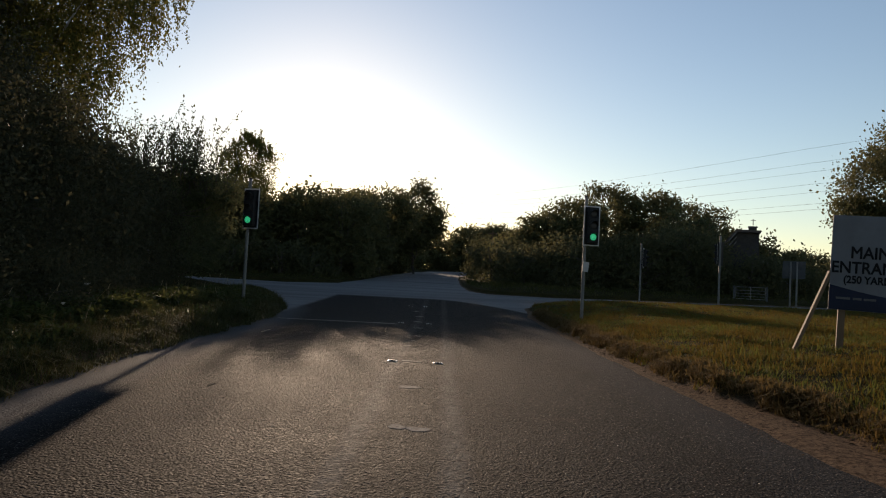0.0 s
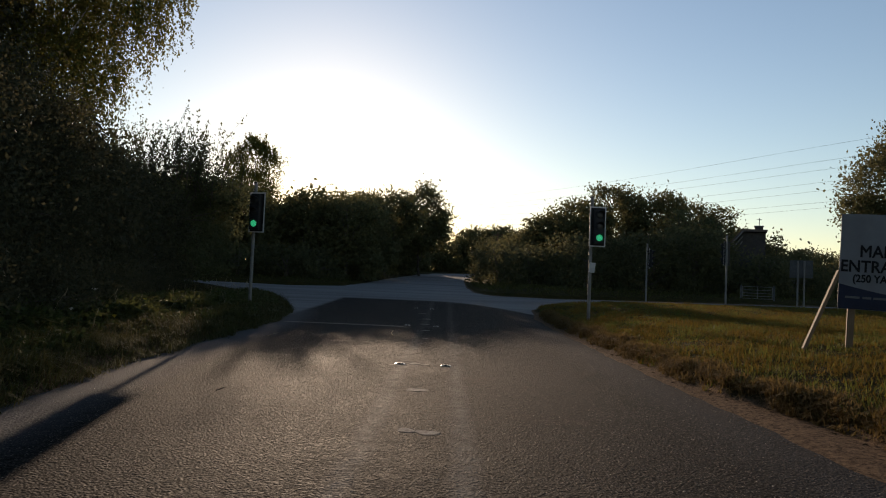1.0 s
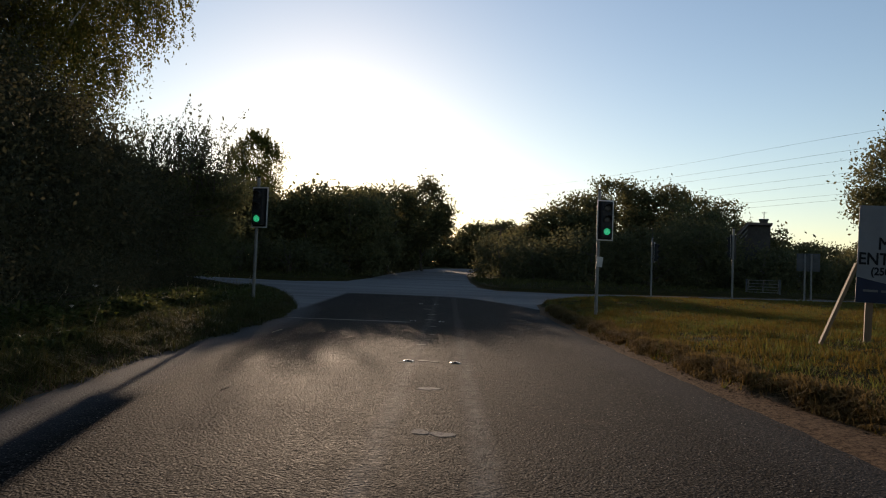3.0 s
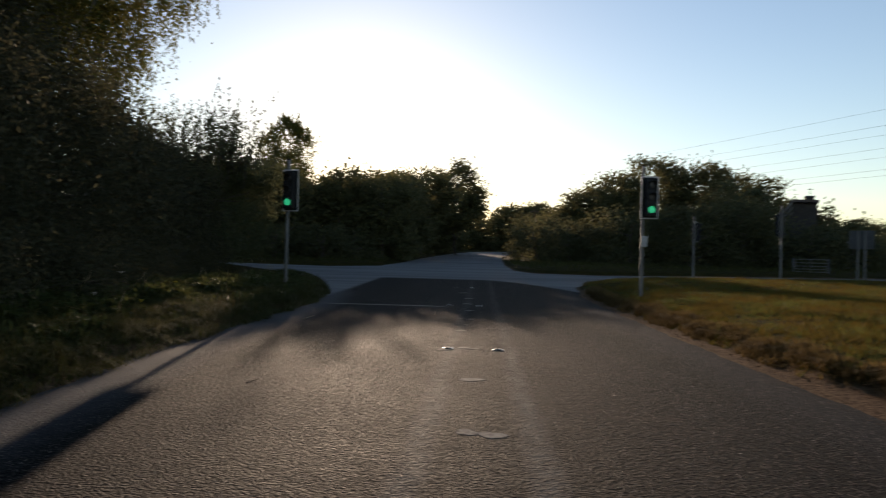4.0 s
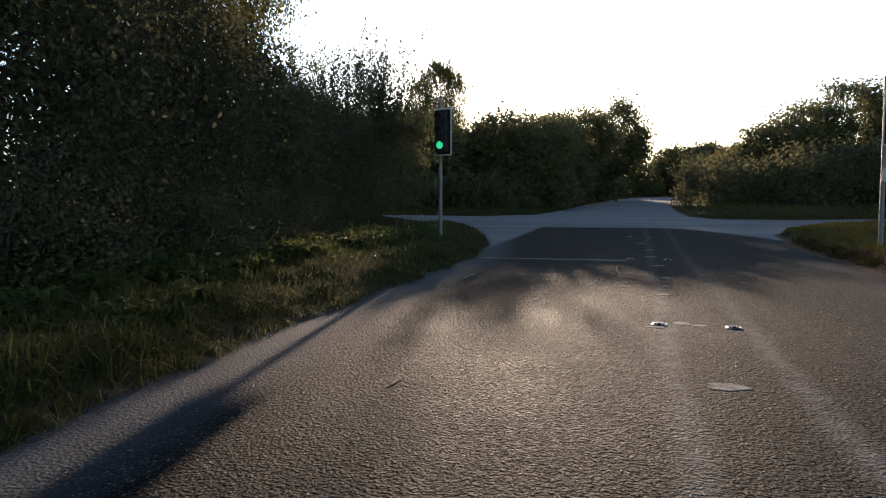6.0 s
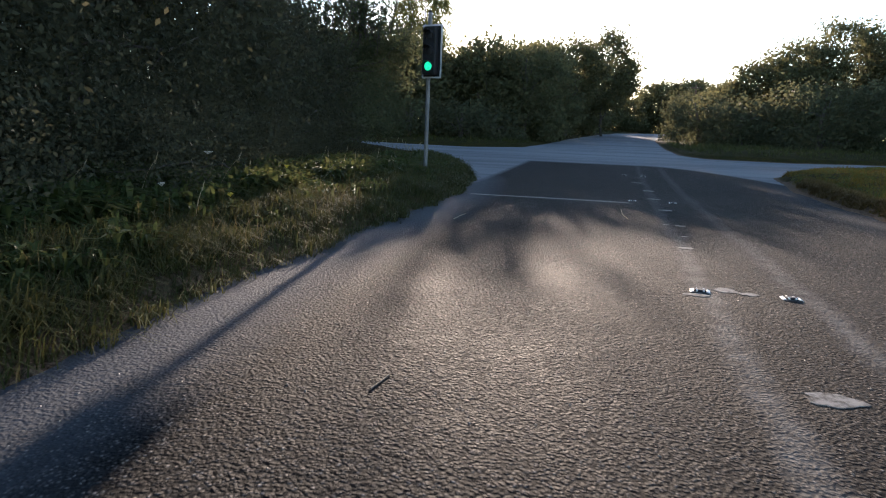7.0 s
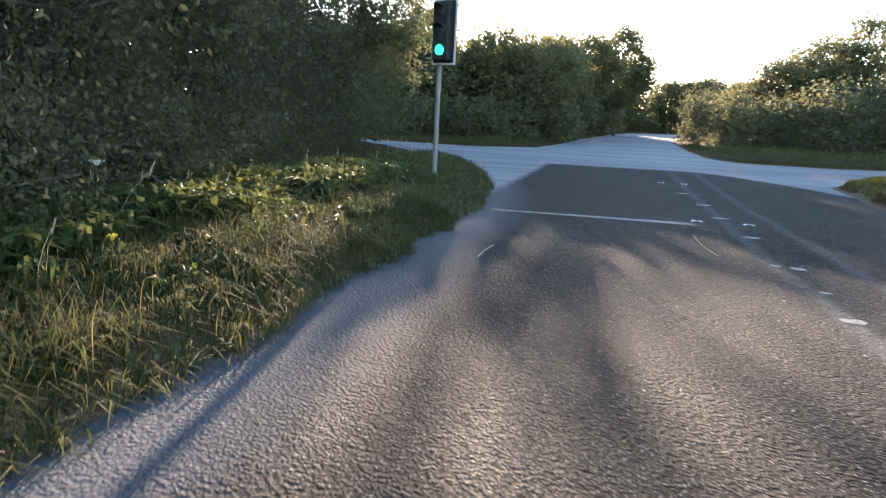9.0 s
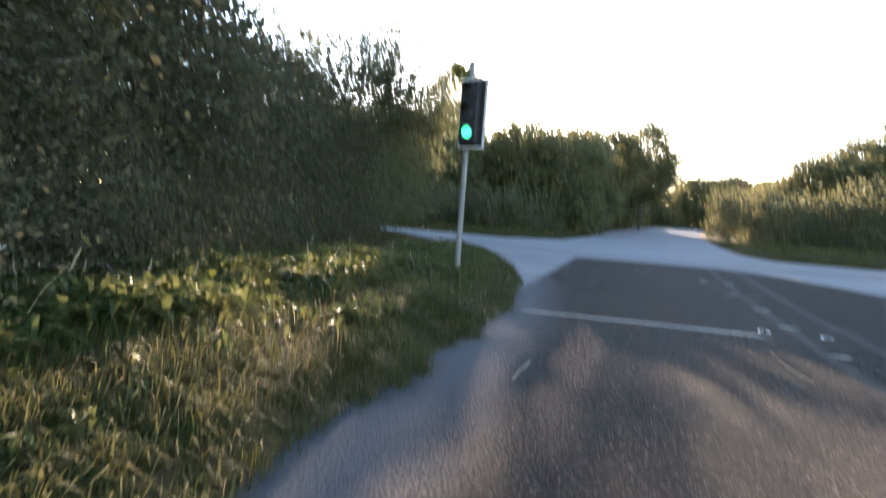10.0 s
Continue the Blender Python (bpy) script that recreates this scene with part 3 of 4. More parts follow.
# Lobe at x -8.8 is added to throw shade on the left verge.
SALLOW = tree("sallow_shrub", -11.5, 27.0, [(-9.6, 28.0, 4.2, 1.0, 1.2, 1.0, 2100), (-11.2, 27.5, 4.3, 1.2, 1.3, 1.1, 2500), (-13.0, 27.0, 4.5, 1.2, 1.3, 1.2, 2700), (-11.0, 28.0, 2.4, 2.8, 1.8, 1.8, 12000), (-8.8, 27.6, 4.15, 1.3, 1.1, 0.55, 2500), (-11.3, 27.0, 4.8, 1.9, 1.0, 0.7, 900)], 0.095, L_WILLOW, M_BARK,
     "sparse upright sallow bush with light showing through its twigs", 25, 0.1, "shrub", 0.26, 0.0, 14, 0.35, 60)
tree("sallow_shrub", -14.5, 31.0, [(-13.0, 33.0, 4.2, 1.8, 1.6, 1.6, 4500), (-16.0, 31.0, 4.8, 2.0, 1.8, 1.8, 5500), (-14.5, 32.0, 2.6, 3.0, 2.0, 2.4, 12000)], 0.12, L_WILLOW, M_BARK,
     "thin-leaved sallow bush beside the side road", 26, 0.1, "shrub", 0.32, 0.0, 12, 0.4, 40)
FAR_BIRCH = tree("birch_tree", -15.9, 54.0, [(-15.9, 54.0, 10.2, 1.3, 1.2, 1.6, 2800), (-17.2, 54.0, 9.5, 0.9, 1.0, 1.5, 1700), (-14.5, 54.0, 9.9, 0.9, 0.9, 1.4, 1700), (-16.0, 54.0, 7.6, 2.3, 1.8, 2.0, 9000)], 0.13, L_BIRCH, M_BIRCH,
     "slender birch with a ragged see-through crown", 27, 0.14, "tree", 0.42, 0.8, 10, 0.4)


def hanging_sprays(parent, boxes, size, mat, seed):
    """Strings of leaves that hang from limb tips: boxes (x, y, z, spread, strands, drop)."""
    rng = np.random.default_rng(seed)
    P = []
    for (x, y, z, spread, count, drop) in boxes:
        for k in range(count):
            p = np.array([x, y, z]) + rng.normal(0, 1, 3) * [spread, spread, spread * 0.5]
            d = drop * rng.uniform(0.4, 1.0)
            n = int(60 * d)
            u = rng.uniform(0, 1, n)
            sway = rng.normal(0, 0.16, 2)
            P.append(p + np.stack([sway[0] * u + rng.normal(0, 0.035, n), sway[1] * u + rng.normal(0, 0.035, n), -d * u], 1))
    P = np.concatenate(P)
    n = len(P)
    u = rng.normal(0, 0.5, (n, 3))
    u[:, 2] -= 1.0
    u /= np.linalg.norm(u, axis=1)[:, None]
    w = np.cross(u, rng.normal(size=(n, 3)))
    w /= np.linalg.norm(w, axis=1)[:, None]
    s = (size * rng.uniform(0.6, 1.3, n))[:, None]
    V = np.stack([P, P + u * s * 0.45 + w * s * 0.33, P + u * s, P + u * s * 0.45 - w * s * 0.33], 1)
    i = np.arange(n)[:, None] * 4
    return mesh_ob("hanging_sprays", V.reshape(-1, 3), np.concatenate([i + [0, 1, 2], i + [0, 2, 3]]), mat, parent)


def upright_shoots(parent, boxes, size, mat, seed):
    """Young shoots with alternate leaves: boxes (x, y, z, spread, shoots, height)."""
    rng = np.random.default_rng(seed)
    P, U = [], []
    bm = bmesh.new()
    for (x, y, z, spread, count, height) in boxes:
        for k in range(count):
            a = np.array([x, y, z]) + rng.normal(0, 1, 3) * [spread, spread, 0.3]
            h = height * rng.uniform(0.5, 1.1)
            b = a + [rng.normal(0.05, 0.24) * h, rng.normal(0, 0.24) * h, h]
            limb_mesh(bm, a, b, 0.012, 0.004, rng, 2, 0.4)
            n = int(28 * h)
            u = rng.uniform(0.05, 1.05, n)[:, None]
            P.append(a + (b - a) * u + rng.normal(0, 0.055, (n, 3)))
            d = rng.normal(0, 0.6, (n, 3))
            d[:, 2] += 0.7
            U.append(d)
    tagged(part("shoot_spray", bm, M_BARK, parent), kind="stuff")
    P, u = np.concatenate(P), np.concatenate(U)
    n = len(P)
    u /= np.linalg.norm(u, axis=1)[:, None]
    w = np.cross(u, rng.normal(size=(n, 3)))
    w /= np.linalg.norm(w, axis=1)[:, None]
    s = (size * rng.uniform(0.6, 1.3, n))[:, None]
    V = np.stack([P, P + u * s * 0.45 + w * s * 0.27, P + u * s, P + u * s * 0.45 - w * s * 0.27], 1)
    i = np.arange(n)[:, None] * 4
    return tagged(mesh_ob("shoot_leaves", V.reshape(-1, 3), np.concatenate([i + [0, 1, 2], i + [0, 2, 3]]), mat, parent), kind="stuff")


tagged(hanging_sprays(NEAR_BIRCH, ((-7.4, 15.4, 6.9, 0.45, 44, 1.2), (-6.7, 15.5, 8.4, 0.35, 46, 1.5), (-8.2, 15.3, 6.2, 0.5, 44, 1.2), (-6.0, 15.5, 8.9, 0.3, 26, 1.3), (-7.0, 15.4, 7.4, 0.25, 16, 1.4), (-8.9, 15.3, 6.0, 0.5, 24, 0.9)), 0.062, L_BIRCH, 55), kind="stuff")
tagged(hanging_sprays(FAR_BIRCH, ((-15.7, 53.6, 12.0, 0.4, 34, 1.3), (-14.5, 53.6, 11.0, 0.38, 24, 1.3), (-17.3, 53.6, 10.4, 0.4, 20, 1.2), (-15.0, 53.6, 11.5, 0.3, 20, 1.1), (-16.6, 53.6, 11.3, 0.3, 18, 1.1)), 0.13, L_BIRCH, 56), kind="stuff")
upright_shoots(SALLOW, ((-13.3, 27.0, 5.0, 0.5, 24, 2.0), (-12.2, 27.0, 4.8, 0.7, 36, 2.1), (-11.0, 27.0, 4.6, 0.65, 38, 2.2), (-10.0, 26.8, 4.4, 0.45, 30, 2.1), (-9.5, 26.7, 4.1, 0.25, 14, 1.7)), 0.12, L_WILLOW, 57)


def copse(specs, size, mat, label, seed, group, overhang=False):
    """Several trees of a wood: (x, y, top, radius)."""
    rng = np.random.default_rng(seed)
    for k, (x, y, top, r) in enumerate(specs):
        z0 = float(lie(np.array([x]), np.array([y]))[0])
        h = top - z0
        lobes = [(x, y, z0 + h * 0.62, r, r * 0.9, h * 0.36, int(2300 * r * h / 12))]
        for q in range(5):
            a = rng.uniform(0, 6.283)
            rr = r * rng.uniform(0.35, 0.55)
            lobes.append((x + math.cos(a) * r * 0.75, y + math.sin(a) * r * 0.6, z0 + h * rng.uniform(0.3, 0.82), rr, rr, rr * 0.9, int(720 * rr * h / 8)))
        foot = (0.62 if overhang else 1.25) * r
        lobes.append((x - (r * 0.75 if overhang else 0), y, z0 + h * 0.2, foot, r * 0.9, h * 0.24, int(2300 * r * h / 12)))
        tree("tree", x, y, lobes, size * 0.95, mat, M_BARK, label, seed * 50 + k, 0.18, "tree", 0.55, 0.0, 6, 0.55, 0, group)


copse([(-24, 50, 8.6, 3.2), (-19.5, 49, 8.2, 3.0), (-16.2, 48.8, 7.6, 2.8), (-13.0, 48.5, 6.5, 2.2), (-9.9, 49.2, 7.9, 1.9), (-7.6, 51, 7.3, 2.2), (-8.0, 58, 8.6, 3.0), (-28.5, 52, 8.5, 3.2), (-22, 56, 8.6, 3.4), (-17.5, 56, 8.8, 3.0), (-12.5, 57, 7.8, 3.0)], 0.27, L_OAK,
      "dark broadleaf tree in the wood beyond the junction", 31, "wood beyond the junction")
copse([(-22, 47, 3.6, 2.2), (-17.8, 46.2, 3.4, 2.1), (-14.0, 45.6, 3.2, 1.9), (-10.8, 45.6, 3.2, 1.7), (-9.0, 47.0, 3.0, 1.5), (-8.3, 53.5, 3.4, 1.6), (-8.0, 60, 3.6, 1.6), (-8.2, 68, 4.2, 1.9)], 0.2, L_HEDGE,
      "low bramble and hazel thicket at the foot of the wood", 39, "undergrowth of the wood")
copse([(-6.0, 66, 10.0, 2.9), (-3.1, 76, 12.2, 2.9), (-9.5, 70, 10.0, 3.4), (-5.0, 84, 10.5, 3.0)], 0.28, L_OAK, "tall round broadleaf tree beside the far road", 32, "wood beyond the junction", True)
copse([(-1.5, 113, 8.4, 3.4), (4.6, 119, 10.8, 3.6), (9.5, 120, 11.2, 4.0), (15, 121, 11.0, 4.0), (21, 123, 10.4, 4.0), (-8, 100, 9.2, 4.0), (-5.2, 104, 5.6, 2.0), (0.6, 118, 5.0, 2.6), (7.5, 117, 5.0, 2.6), (28, 126, 9.0, 4.0), (12, 96, 6.4, 2.8)], 0.36, L_OAK, "distant broadleaf tree where the road bends away", 33, "far trees")
copse([(9.5, 63, 8.2, 3.0), (12.2, 64, 9.6, 3.2), (15.6, 66, 11.4, 3.6), (19.6, 66, 11.0, 3.6), (23.5, 67, 10.2, 3.4), (27.2, 70, 8.6, 3.2), (6.8, 62, 5.8, 2.4)], 0.27, L_OAK,
      "full-crowned dark green tree beyond the side road", 34, "wood beyond the side road")
copse([(10.0, 49, 4.8, 2.4), (14.0, 48.5, 5.6, 2.6), (18.0, 50, 6.0, 2.6), (22.6, 50, 4.3, 2.0), (21.0, 54, 5.6, 1.4), (23.2, 53, 3.4, 1.3), (25.0, 53.5, 4.4, 1.7), (26.5, 52, 3.6, 2.0), (6.2, 52, 4.2, 2.0), (4.4, 58, 4.4, 1.9), (4.8, 70, 5.6, 2.2), (7, 84, 6.8, 2.8)], 0.22, L_HEDGE,
      "bushy hawthorn at the edge of the wood", 35, "bushes along the side road")
copse([(34, 72, 6.2, 3.0), (40, 74, 6.0, 3.2), (46, 76, 6.2, 3.4), (52, 80, 6.6, 3.6), (35, 62, 4.4, 2.2), (29.0, 56, 4.9, 1.4), (32.5, 58, 4.6, 1.6), (28.7, 60.5, 6.6, 0.8)], 0.27, L_OAK, "low hedge tree in the distance behind the house", 36, "far hedge")
tree("sallow_shrub", 19.6, 54.0, [(18.4, 54, 6.1, 1.5, 1.5, 1.6, 1700), (20.6, 54, 5.4, 1.4, 1.4, 1.6, 1700), (19.6, 54, 3.0, 2.6, 2.0, 2.2, 4500)], 0.17, L_WILLOW, M_BARK,
     "thin twiggy bush with sky showing through", 37, 0.1, "shrub", 0.35, 0.0, 14, 0.35, 50)
tree("maple_tree", 13.8, 19.5, [(12.5, 19.5, 4.5, 1.1, 1.4, 1.1, 7000), (13.9, 19.5, 5.4, 1.7, 1.6, 1.2, 11000), (11.75, 19.6, 3.75, 0.5, 0.7, 0.45, 1700), (14.8, 19.5, 3.9, 1.8, 1.8, 1.4, 9000), (12.6, 19.5, 3.4, 1.1, 1.2, 0.7, 5000), (15.6, 19.5, 5.8, 1.6, 1.6, 1.3, 7000)], 0.088, L_OAK, M_BARK,
     "broad-leaved tree whose low branches reach behind the sign", 38, 0.12, "tree", 0.27, 0.0, 12, 0.5)


# ---- traffic signals ----
def signal(m, label, lit=True, off=0.14):
    """A post with a white-edged backing board and three lamps."""
    root = empty("traffic_signal", m)
    bm = bmesh.new()
    rod(bm, (0, 0, -0.2), (0, 0, 3.25), 0.045, None, 16)
    part("post", bm, M_GREY, root, "slim grey steel post")
    bm = bmesh.new()
    rod(bm, (0, 0, 3.25), (0, 0, 3.29), 0.055, 0.03, 16)
    part("post_cap", bm, M_BLACK, root)
    bm = bmesh.new()
    box(bm, (0.47, 0.025, 1.12), pose(off, -0.1, 2.42), 0.01)
    board = part("backing_board", bm, M_BLACK, root, "black backing board with white edge")
    for sx, sz, w, h in ((off, 2.965, 0.47, 0.035), (off, 1.875, 0.47, 0.035), (off - 0.22, 2.42, 0.035, 1.055), (off + 0.22, 2.42, 0.035, 1.055)):
        bm = bmesh.new()
        box(bm, (w, 0.012, h), pose(sx, -0.118, sz), 0.002)
        part("white_edge", bm, M_WHITE, board)
    bm = bmesh.new()
    box(bm, (0.3, 0.16, 0.98), pose(off, -0.2, 2.42), 0.03)
    part("signal_housing", bm, M_BLACK, root)
    for k in range(3):
        z = 2.42 + 0.32 * (1 - k)
        bm = bmesh.new()
        bmesh.ops.create_uvsphere(bm, u_segments=24, v_segments=12, radius=0.1, matrix=pose(off, -0.27, z) @ Matrix.Diagonal((1, 0.3, 1, 1)))
        part("signal_lens", bm, M_GREEN if (lit and k == 2) else M_DULL, root, "lit green lens" if (lit and k == 2) else "unlit dark lens")
        bm = bmesh.new()
        n = 18
        ring = []
        for q in range(n + 1):
            a = radians(-35 + 250 * q / n)
            ring.append([bm.verts.new((off + r * math.cos(a), yy, z + r * math.sin(a))) for r, yy in ((0.112, -0.28), (0.112, -0.28 - 0.16 * max(0.25, math.sin(a))), (0.118, -0.28 - 0.16 * max(0.25, math.sin(a))), (0.118, -0.28))])
        for p, q in zip(ring, ring[1:]):
            for j in range(4):
                bm.faces.new((p[j], p[(j + 1) % 4], q[(j + 1) % 4], q[j]))
        part("visor", bm, M_BLACK, root)
    for z in (2.05, 2.8):
        bm = bmesh.new()
        box(bm, (0.2, 0.1, 0.05), pose(off * 0.43, -0.06, z), 0.01)
        part("bracket", bm, M_BLACK, root)
    return tagged(root, label, "traffic light", "traffic signals")


def up_at(x, y):
    return float(verge(np.array([x]), np.array([y]))[0][0])


signal(pose(3.98, 19.2, 0.48, 0, 0, 8), "traffic light showing green on a grey post in the verge")
signal(pose(-5.5, 19.1, 0.46, 0, 0, -14), "traffic light showing green against the trees")
s2 = signal(pose(12.95, 31.85, 0.62, 0, 0, 218), "tall signal post seen from behind beside the side road", False, -0.2)
s1 = signal(pose(11.34, 39.0, 0.55, 0, 0, 66), "signal post with its white-edged board turned edge-on", False)

notice = empty("notice", pose(4.02, 19.12, 1.75, 0, 0, 6))
bm = bmesh.new()
box(bm, (0.17, 0.012, 0.28), pose(0, 0, 0, 0, 6, 0), 0.003)
part("notice_card", bm, M_WHITE, notice)
tagged(notice, "small white notice tied to the signal post", "notice")


# ---- entrance sign ----
def text_part(words, size, m, mat, parent, label):
    """Narrow capitals that start at m, as a mesh."""
    cu = bpy.data.curves.new("lettering", "FONT")
    cu.body, cu.size, cu.align_x, cu.extrude = words, size, "LEFT", 0.0005
    cu.bevel_depth, cu.bevel_resolution = 0.0055, 0
    ob = bpy.data.objects.new("lettering", cu)
    scene.collection.objects.link(ob)
    bpy.context.view_layer.update()
    me = bpy.data.meshes.new_from_object(ob.evaluated_get(bpy.context.evaluated_depsgraph_get()))
    bpy.data.objects.remove(ob)
    me.materials.clear()
    me.materials.append(mat)
    t = new("lettering", me)
    t.parent = parent
    t.matrix_basis = m @ Matrix.Diagonal((0.85, 1, 1, 1))
    return tagged(t, label)


sign = empty("entrance_sign", pose(6.22, 11.04, 0, 0, 1.8, -22))
W, Z0, Z1 = 1.52, 1.05, 2.57
bm = bmesh.new()
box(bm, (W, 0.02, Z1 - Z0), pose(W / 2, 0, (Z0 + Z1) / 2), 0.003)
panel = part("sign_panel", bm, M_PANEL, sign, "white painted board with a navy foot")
bm = bmesh.new()
n = 24
low, high = [], []
for k in range(n + 1):
    u = k / n
    zt = Z0 + 0.40 - 0.20 * u - 0.05 * math.sin(u * 3.1)
    low.append((bm.verts.new((0.004 + u * (W - 0.008), -0.0165, Z0 + 0.004)), bm.verts.new((0.004 + u * (W - 0.008), -0.0165, zt))))
    high.append((bm.verts.new((0.004 + u * (W - 0.008), -0.0125, Z0 + 0.004)), bm.verts.new((0.004 + u * (W - 0.008), -0.0125, zt))))
for k in range(n):
    bm.faces.new((low[k][0], low[k + 1][0], low[k + 1][1], low[k][1]))
    bm.faces.new((low[k][1], low[k + 1][1], high[k + 1][1], high[k][1]))
part("navy_band", bm, M_NAVY, panel)
flat = Matrix.Rotation(radians(90), 4, "X")
text_part("MAIN", 0.265, Matrix.Translation((0.27, -0.0145, Z0 + 0.84)) @ flat, M_INK, panel, "large black capital letters")
text_part("ENTRANCE", 0.262, Matrix.Translation((0.012, -0.0145, Z0 + 0.6)) @ flat, M_INK, panel, "large black capital letters")
text_part("(250 YARDS)", 0.165, Matrix.Translation((0.19, -0.0145, Z0 + 0.44)) @ flat, M_INK, panel, "smaller black capital letters")
for k, (bx0, bw) in enumerate(((0.16, 0.2), (0.4, 0.12), (0.55, 0.17))):
    bm = bmesh.new()
    box(bm, (bw, 0.003, 0.035), pose(bx0 + bw / 2 - 0.06, -0.0195, Z0 + 0.19), 0.0)
    part("unreadable_line", bm, M_BACK, panel)
for px in (0.2, 1.3):
    bm = bmesh.new()
    box(bm, (0.1, 0.075, 2.3), pose(px, 0.052, 1.35), 0.004)
    part("timber_post", bm, M_TIMBER, sign)
bm = bmesh.new()
box(bm, (0.085, 0.05, 1.5), look((-0.24, -0.02, 0.95), (0.03, 0.04, 1.72)) @ pose(0, 0, 0), 0.004)
part("timber_brace", bm, M_TIMBER, sign, "leaning timber brace")
tagged(sign, "white entrance sign with black letters on timber posts", "sign")


# ---- plates on two posts, gate, posts ----
rs = empty("road_sign", pose(17.12, 33.2, up_at(17.12, 33.2) - 0.05, 0, 0, 150))
for px in (-0.14, 0.14):
    bm = bmesh.new()
    rod(bm, (px, 0, -0.1), (px, 0, 2.38), 0.04)
    part("post", bm, M_GREY, rs)
bm = bmesh.new()
box(bm, (1.0, 0.02, 0.85), pose(0, -0.05, 1.98), 0.008)
part("sign_plate", bm, M_BACK, rs, "dull dark back of a sign plate")
for pz in (1.73, 2.23):
    bm = bmesh.new()
    box(bm, (0.9, 0.02, 0.05), pose(0, -0.03, pz), 0.003)
    part("rail", bm, M_BACK, rs)
tagged(rs, "back of a road sign on two grey posts", "sign")

gate = empty("field_gate", pose(19.75, 43.6, up_at(19.75, 43.6) - 0.12, 0, 0, -20) @ Matrix.Diagonal((0.82, 0.82, 0.82, 1)))
for k, gz in enumerate((0.2, 0.4, 0.62, 0.86, 1.12)):
    bm = bmesh.new()
    rod(bm, (-1.0, 0, gz), (1.0, 0, gz), 0.018)
    part("gate_bar", bm, M_GREY, gate)
for px in (-1.05, 0, 1.05):
    bm = bmesh.new()
    rod(bm, (px, 0, 0.15), (px, 0, 1.15), 0.025)
    part("gate_upright", bm, M_GREY, gate)
for px in (-1.17, 1.17):
    bm = bmesh.new()
    box(bm, (0.12, 0.12, 1.3), pose(px, 0, 0.55), 0.01)
    part("gate_post", bm, M_BACK, gate)
tagged(gate, "pale metal five-bar field gate, closed", "gate")

tp = empty("utility_pole", pose(5.3, 74.0, up_at(5.3, 74.0)))
bm = bmesh.new()
rod(bm, (0, 0, -0.2), (0, 0, 5.0), 0.11, 0.08)
part("pole", bm, M_TIMBER, tp)
bm = bmesh.new()
box(bm, (1.0, 0.09, 0.1), pose(0, -0.1, 4.7), 0.01)
part("cross_arm", bm, M_TIMBER, tp)
tagged(tp, "wooden pole in front of the far trees", "pole")

mk = empty("marker_post", pose(-12.3, 29.0, up_at(-12.3, 29.0)))
bm = bmesh.new()
box(bm, (0.1, 0.06, 1.5), pose(0, 0, 0.65), 0.01)
part("post", bm, M_PALE, mk)
tagged(mk, "pale marker post against the hedge", "post")


# ---- house behind the hedge ----
house = empty("house", pose(26.9, 59.0, 0.35, 0, 0, -22))


def prism(bm, outline, y0, y1):
    """A plate with that outline in x and z, from y0 to y1."""
    a = [bm.verts.new((x, y0, z)) for x, z in outline]
    b = [bm.verts.new((x, y1, z)) for x, z in outline]
    bm.faces.new(a)
    bm.faces.new(b[::-1])
    for k in range(len(a)):
        bm.faces.new((a[k], b[k], b[(k + 1) % len(a)], a[(k + 1) % len(a)]))
    return bm


part("wall", prism(bmesh.new(), ((-3.4, -0.4), (0.2, -0.4), (0.2, 5.8), (-1.4, 5.85), (-3.4, 3.2)), -4.0, 4.0), M_BRICK, house)
roof = part("roof", prism(bmesh.new(), ((-4.05, 2.75), (-1.5, 5.9), (0.3, 5.86), (0.3, 6.04), (-1.55, 6.1), (-4.15, 2.9)), -4.4, 4.4), M_TILE, house, "dark tiled roof slope")
for k in range(3):
    d = 0.38 * k
    part("rake_board", prism(bmesh.new(), ((-3.95 + d, 2.75 - 0.1 * k), (-1.5, 5.8 - d), (-1.5, 5.93 - d), (-4.05 + d, 2.85 - 0.1 * k)), -4.5 + 0.1 * k, -4.42 + 0.1 * k), M_GREY, roof)
bm = bmesh.new()
box(bm, (0.6, 0.6, 0.5), pose(-0.25, -2.6, 6.2), 0.03)
chim = part("chimney", bm, M_BRICK, house)
bm = bmesh.new()
box(bm, (0.72, 0.72, 0.1), pose(-0.25, -2.6, 6.45), 0.02)
part("chimney_cap", bm, M_BACK, chim)
bm = bmesh.new()
rod(bm, (-0.2, -1.9, 5.9), (-0.2, -1.9, 7.2), 0.03)
box(bm, (0.4, 0.04, 0.04), pose(-0.2, -1.9, 7.1))
part("aerial", bm, M_GREY, house)
bm = bmesh.new()
box(bm, (2.4, 4.0, 3.0), pose(1.4, -1.6, 1.2))
part("side_wing", bm, M_RENDER, house, "rendered flat-roofed wing")
bm = bmesh.new()
box(bm, (2.8, 4.5, 0.2), pose(1.5, -1.7, 2.8), 0.03)
part("wing_roof", bm, M_GREY, house)
bm = bmesh.new()
box(bm, (1.5, 3.0, 0.7), pose(1.0, -1.0, 3.3), 0.05)
part("dormer", bm, M_RENDER, house)
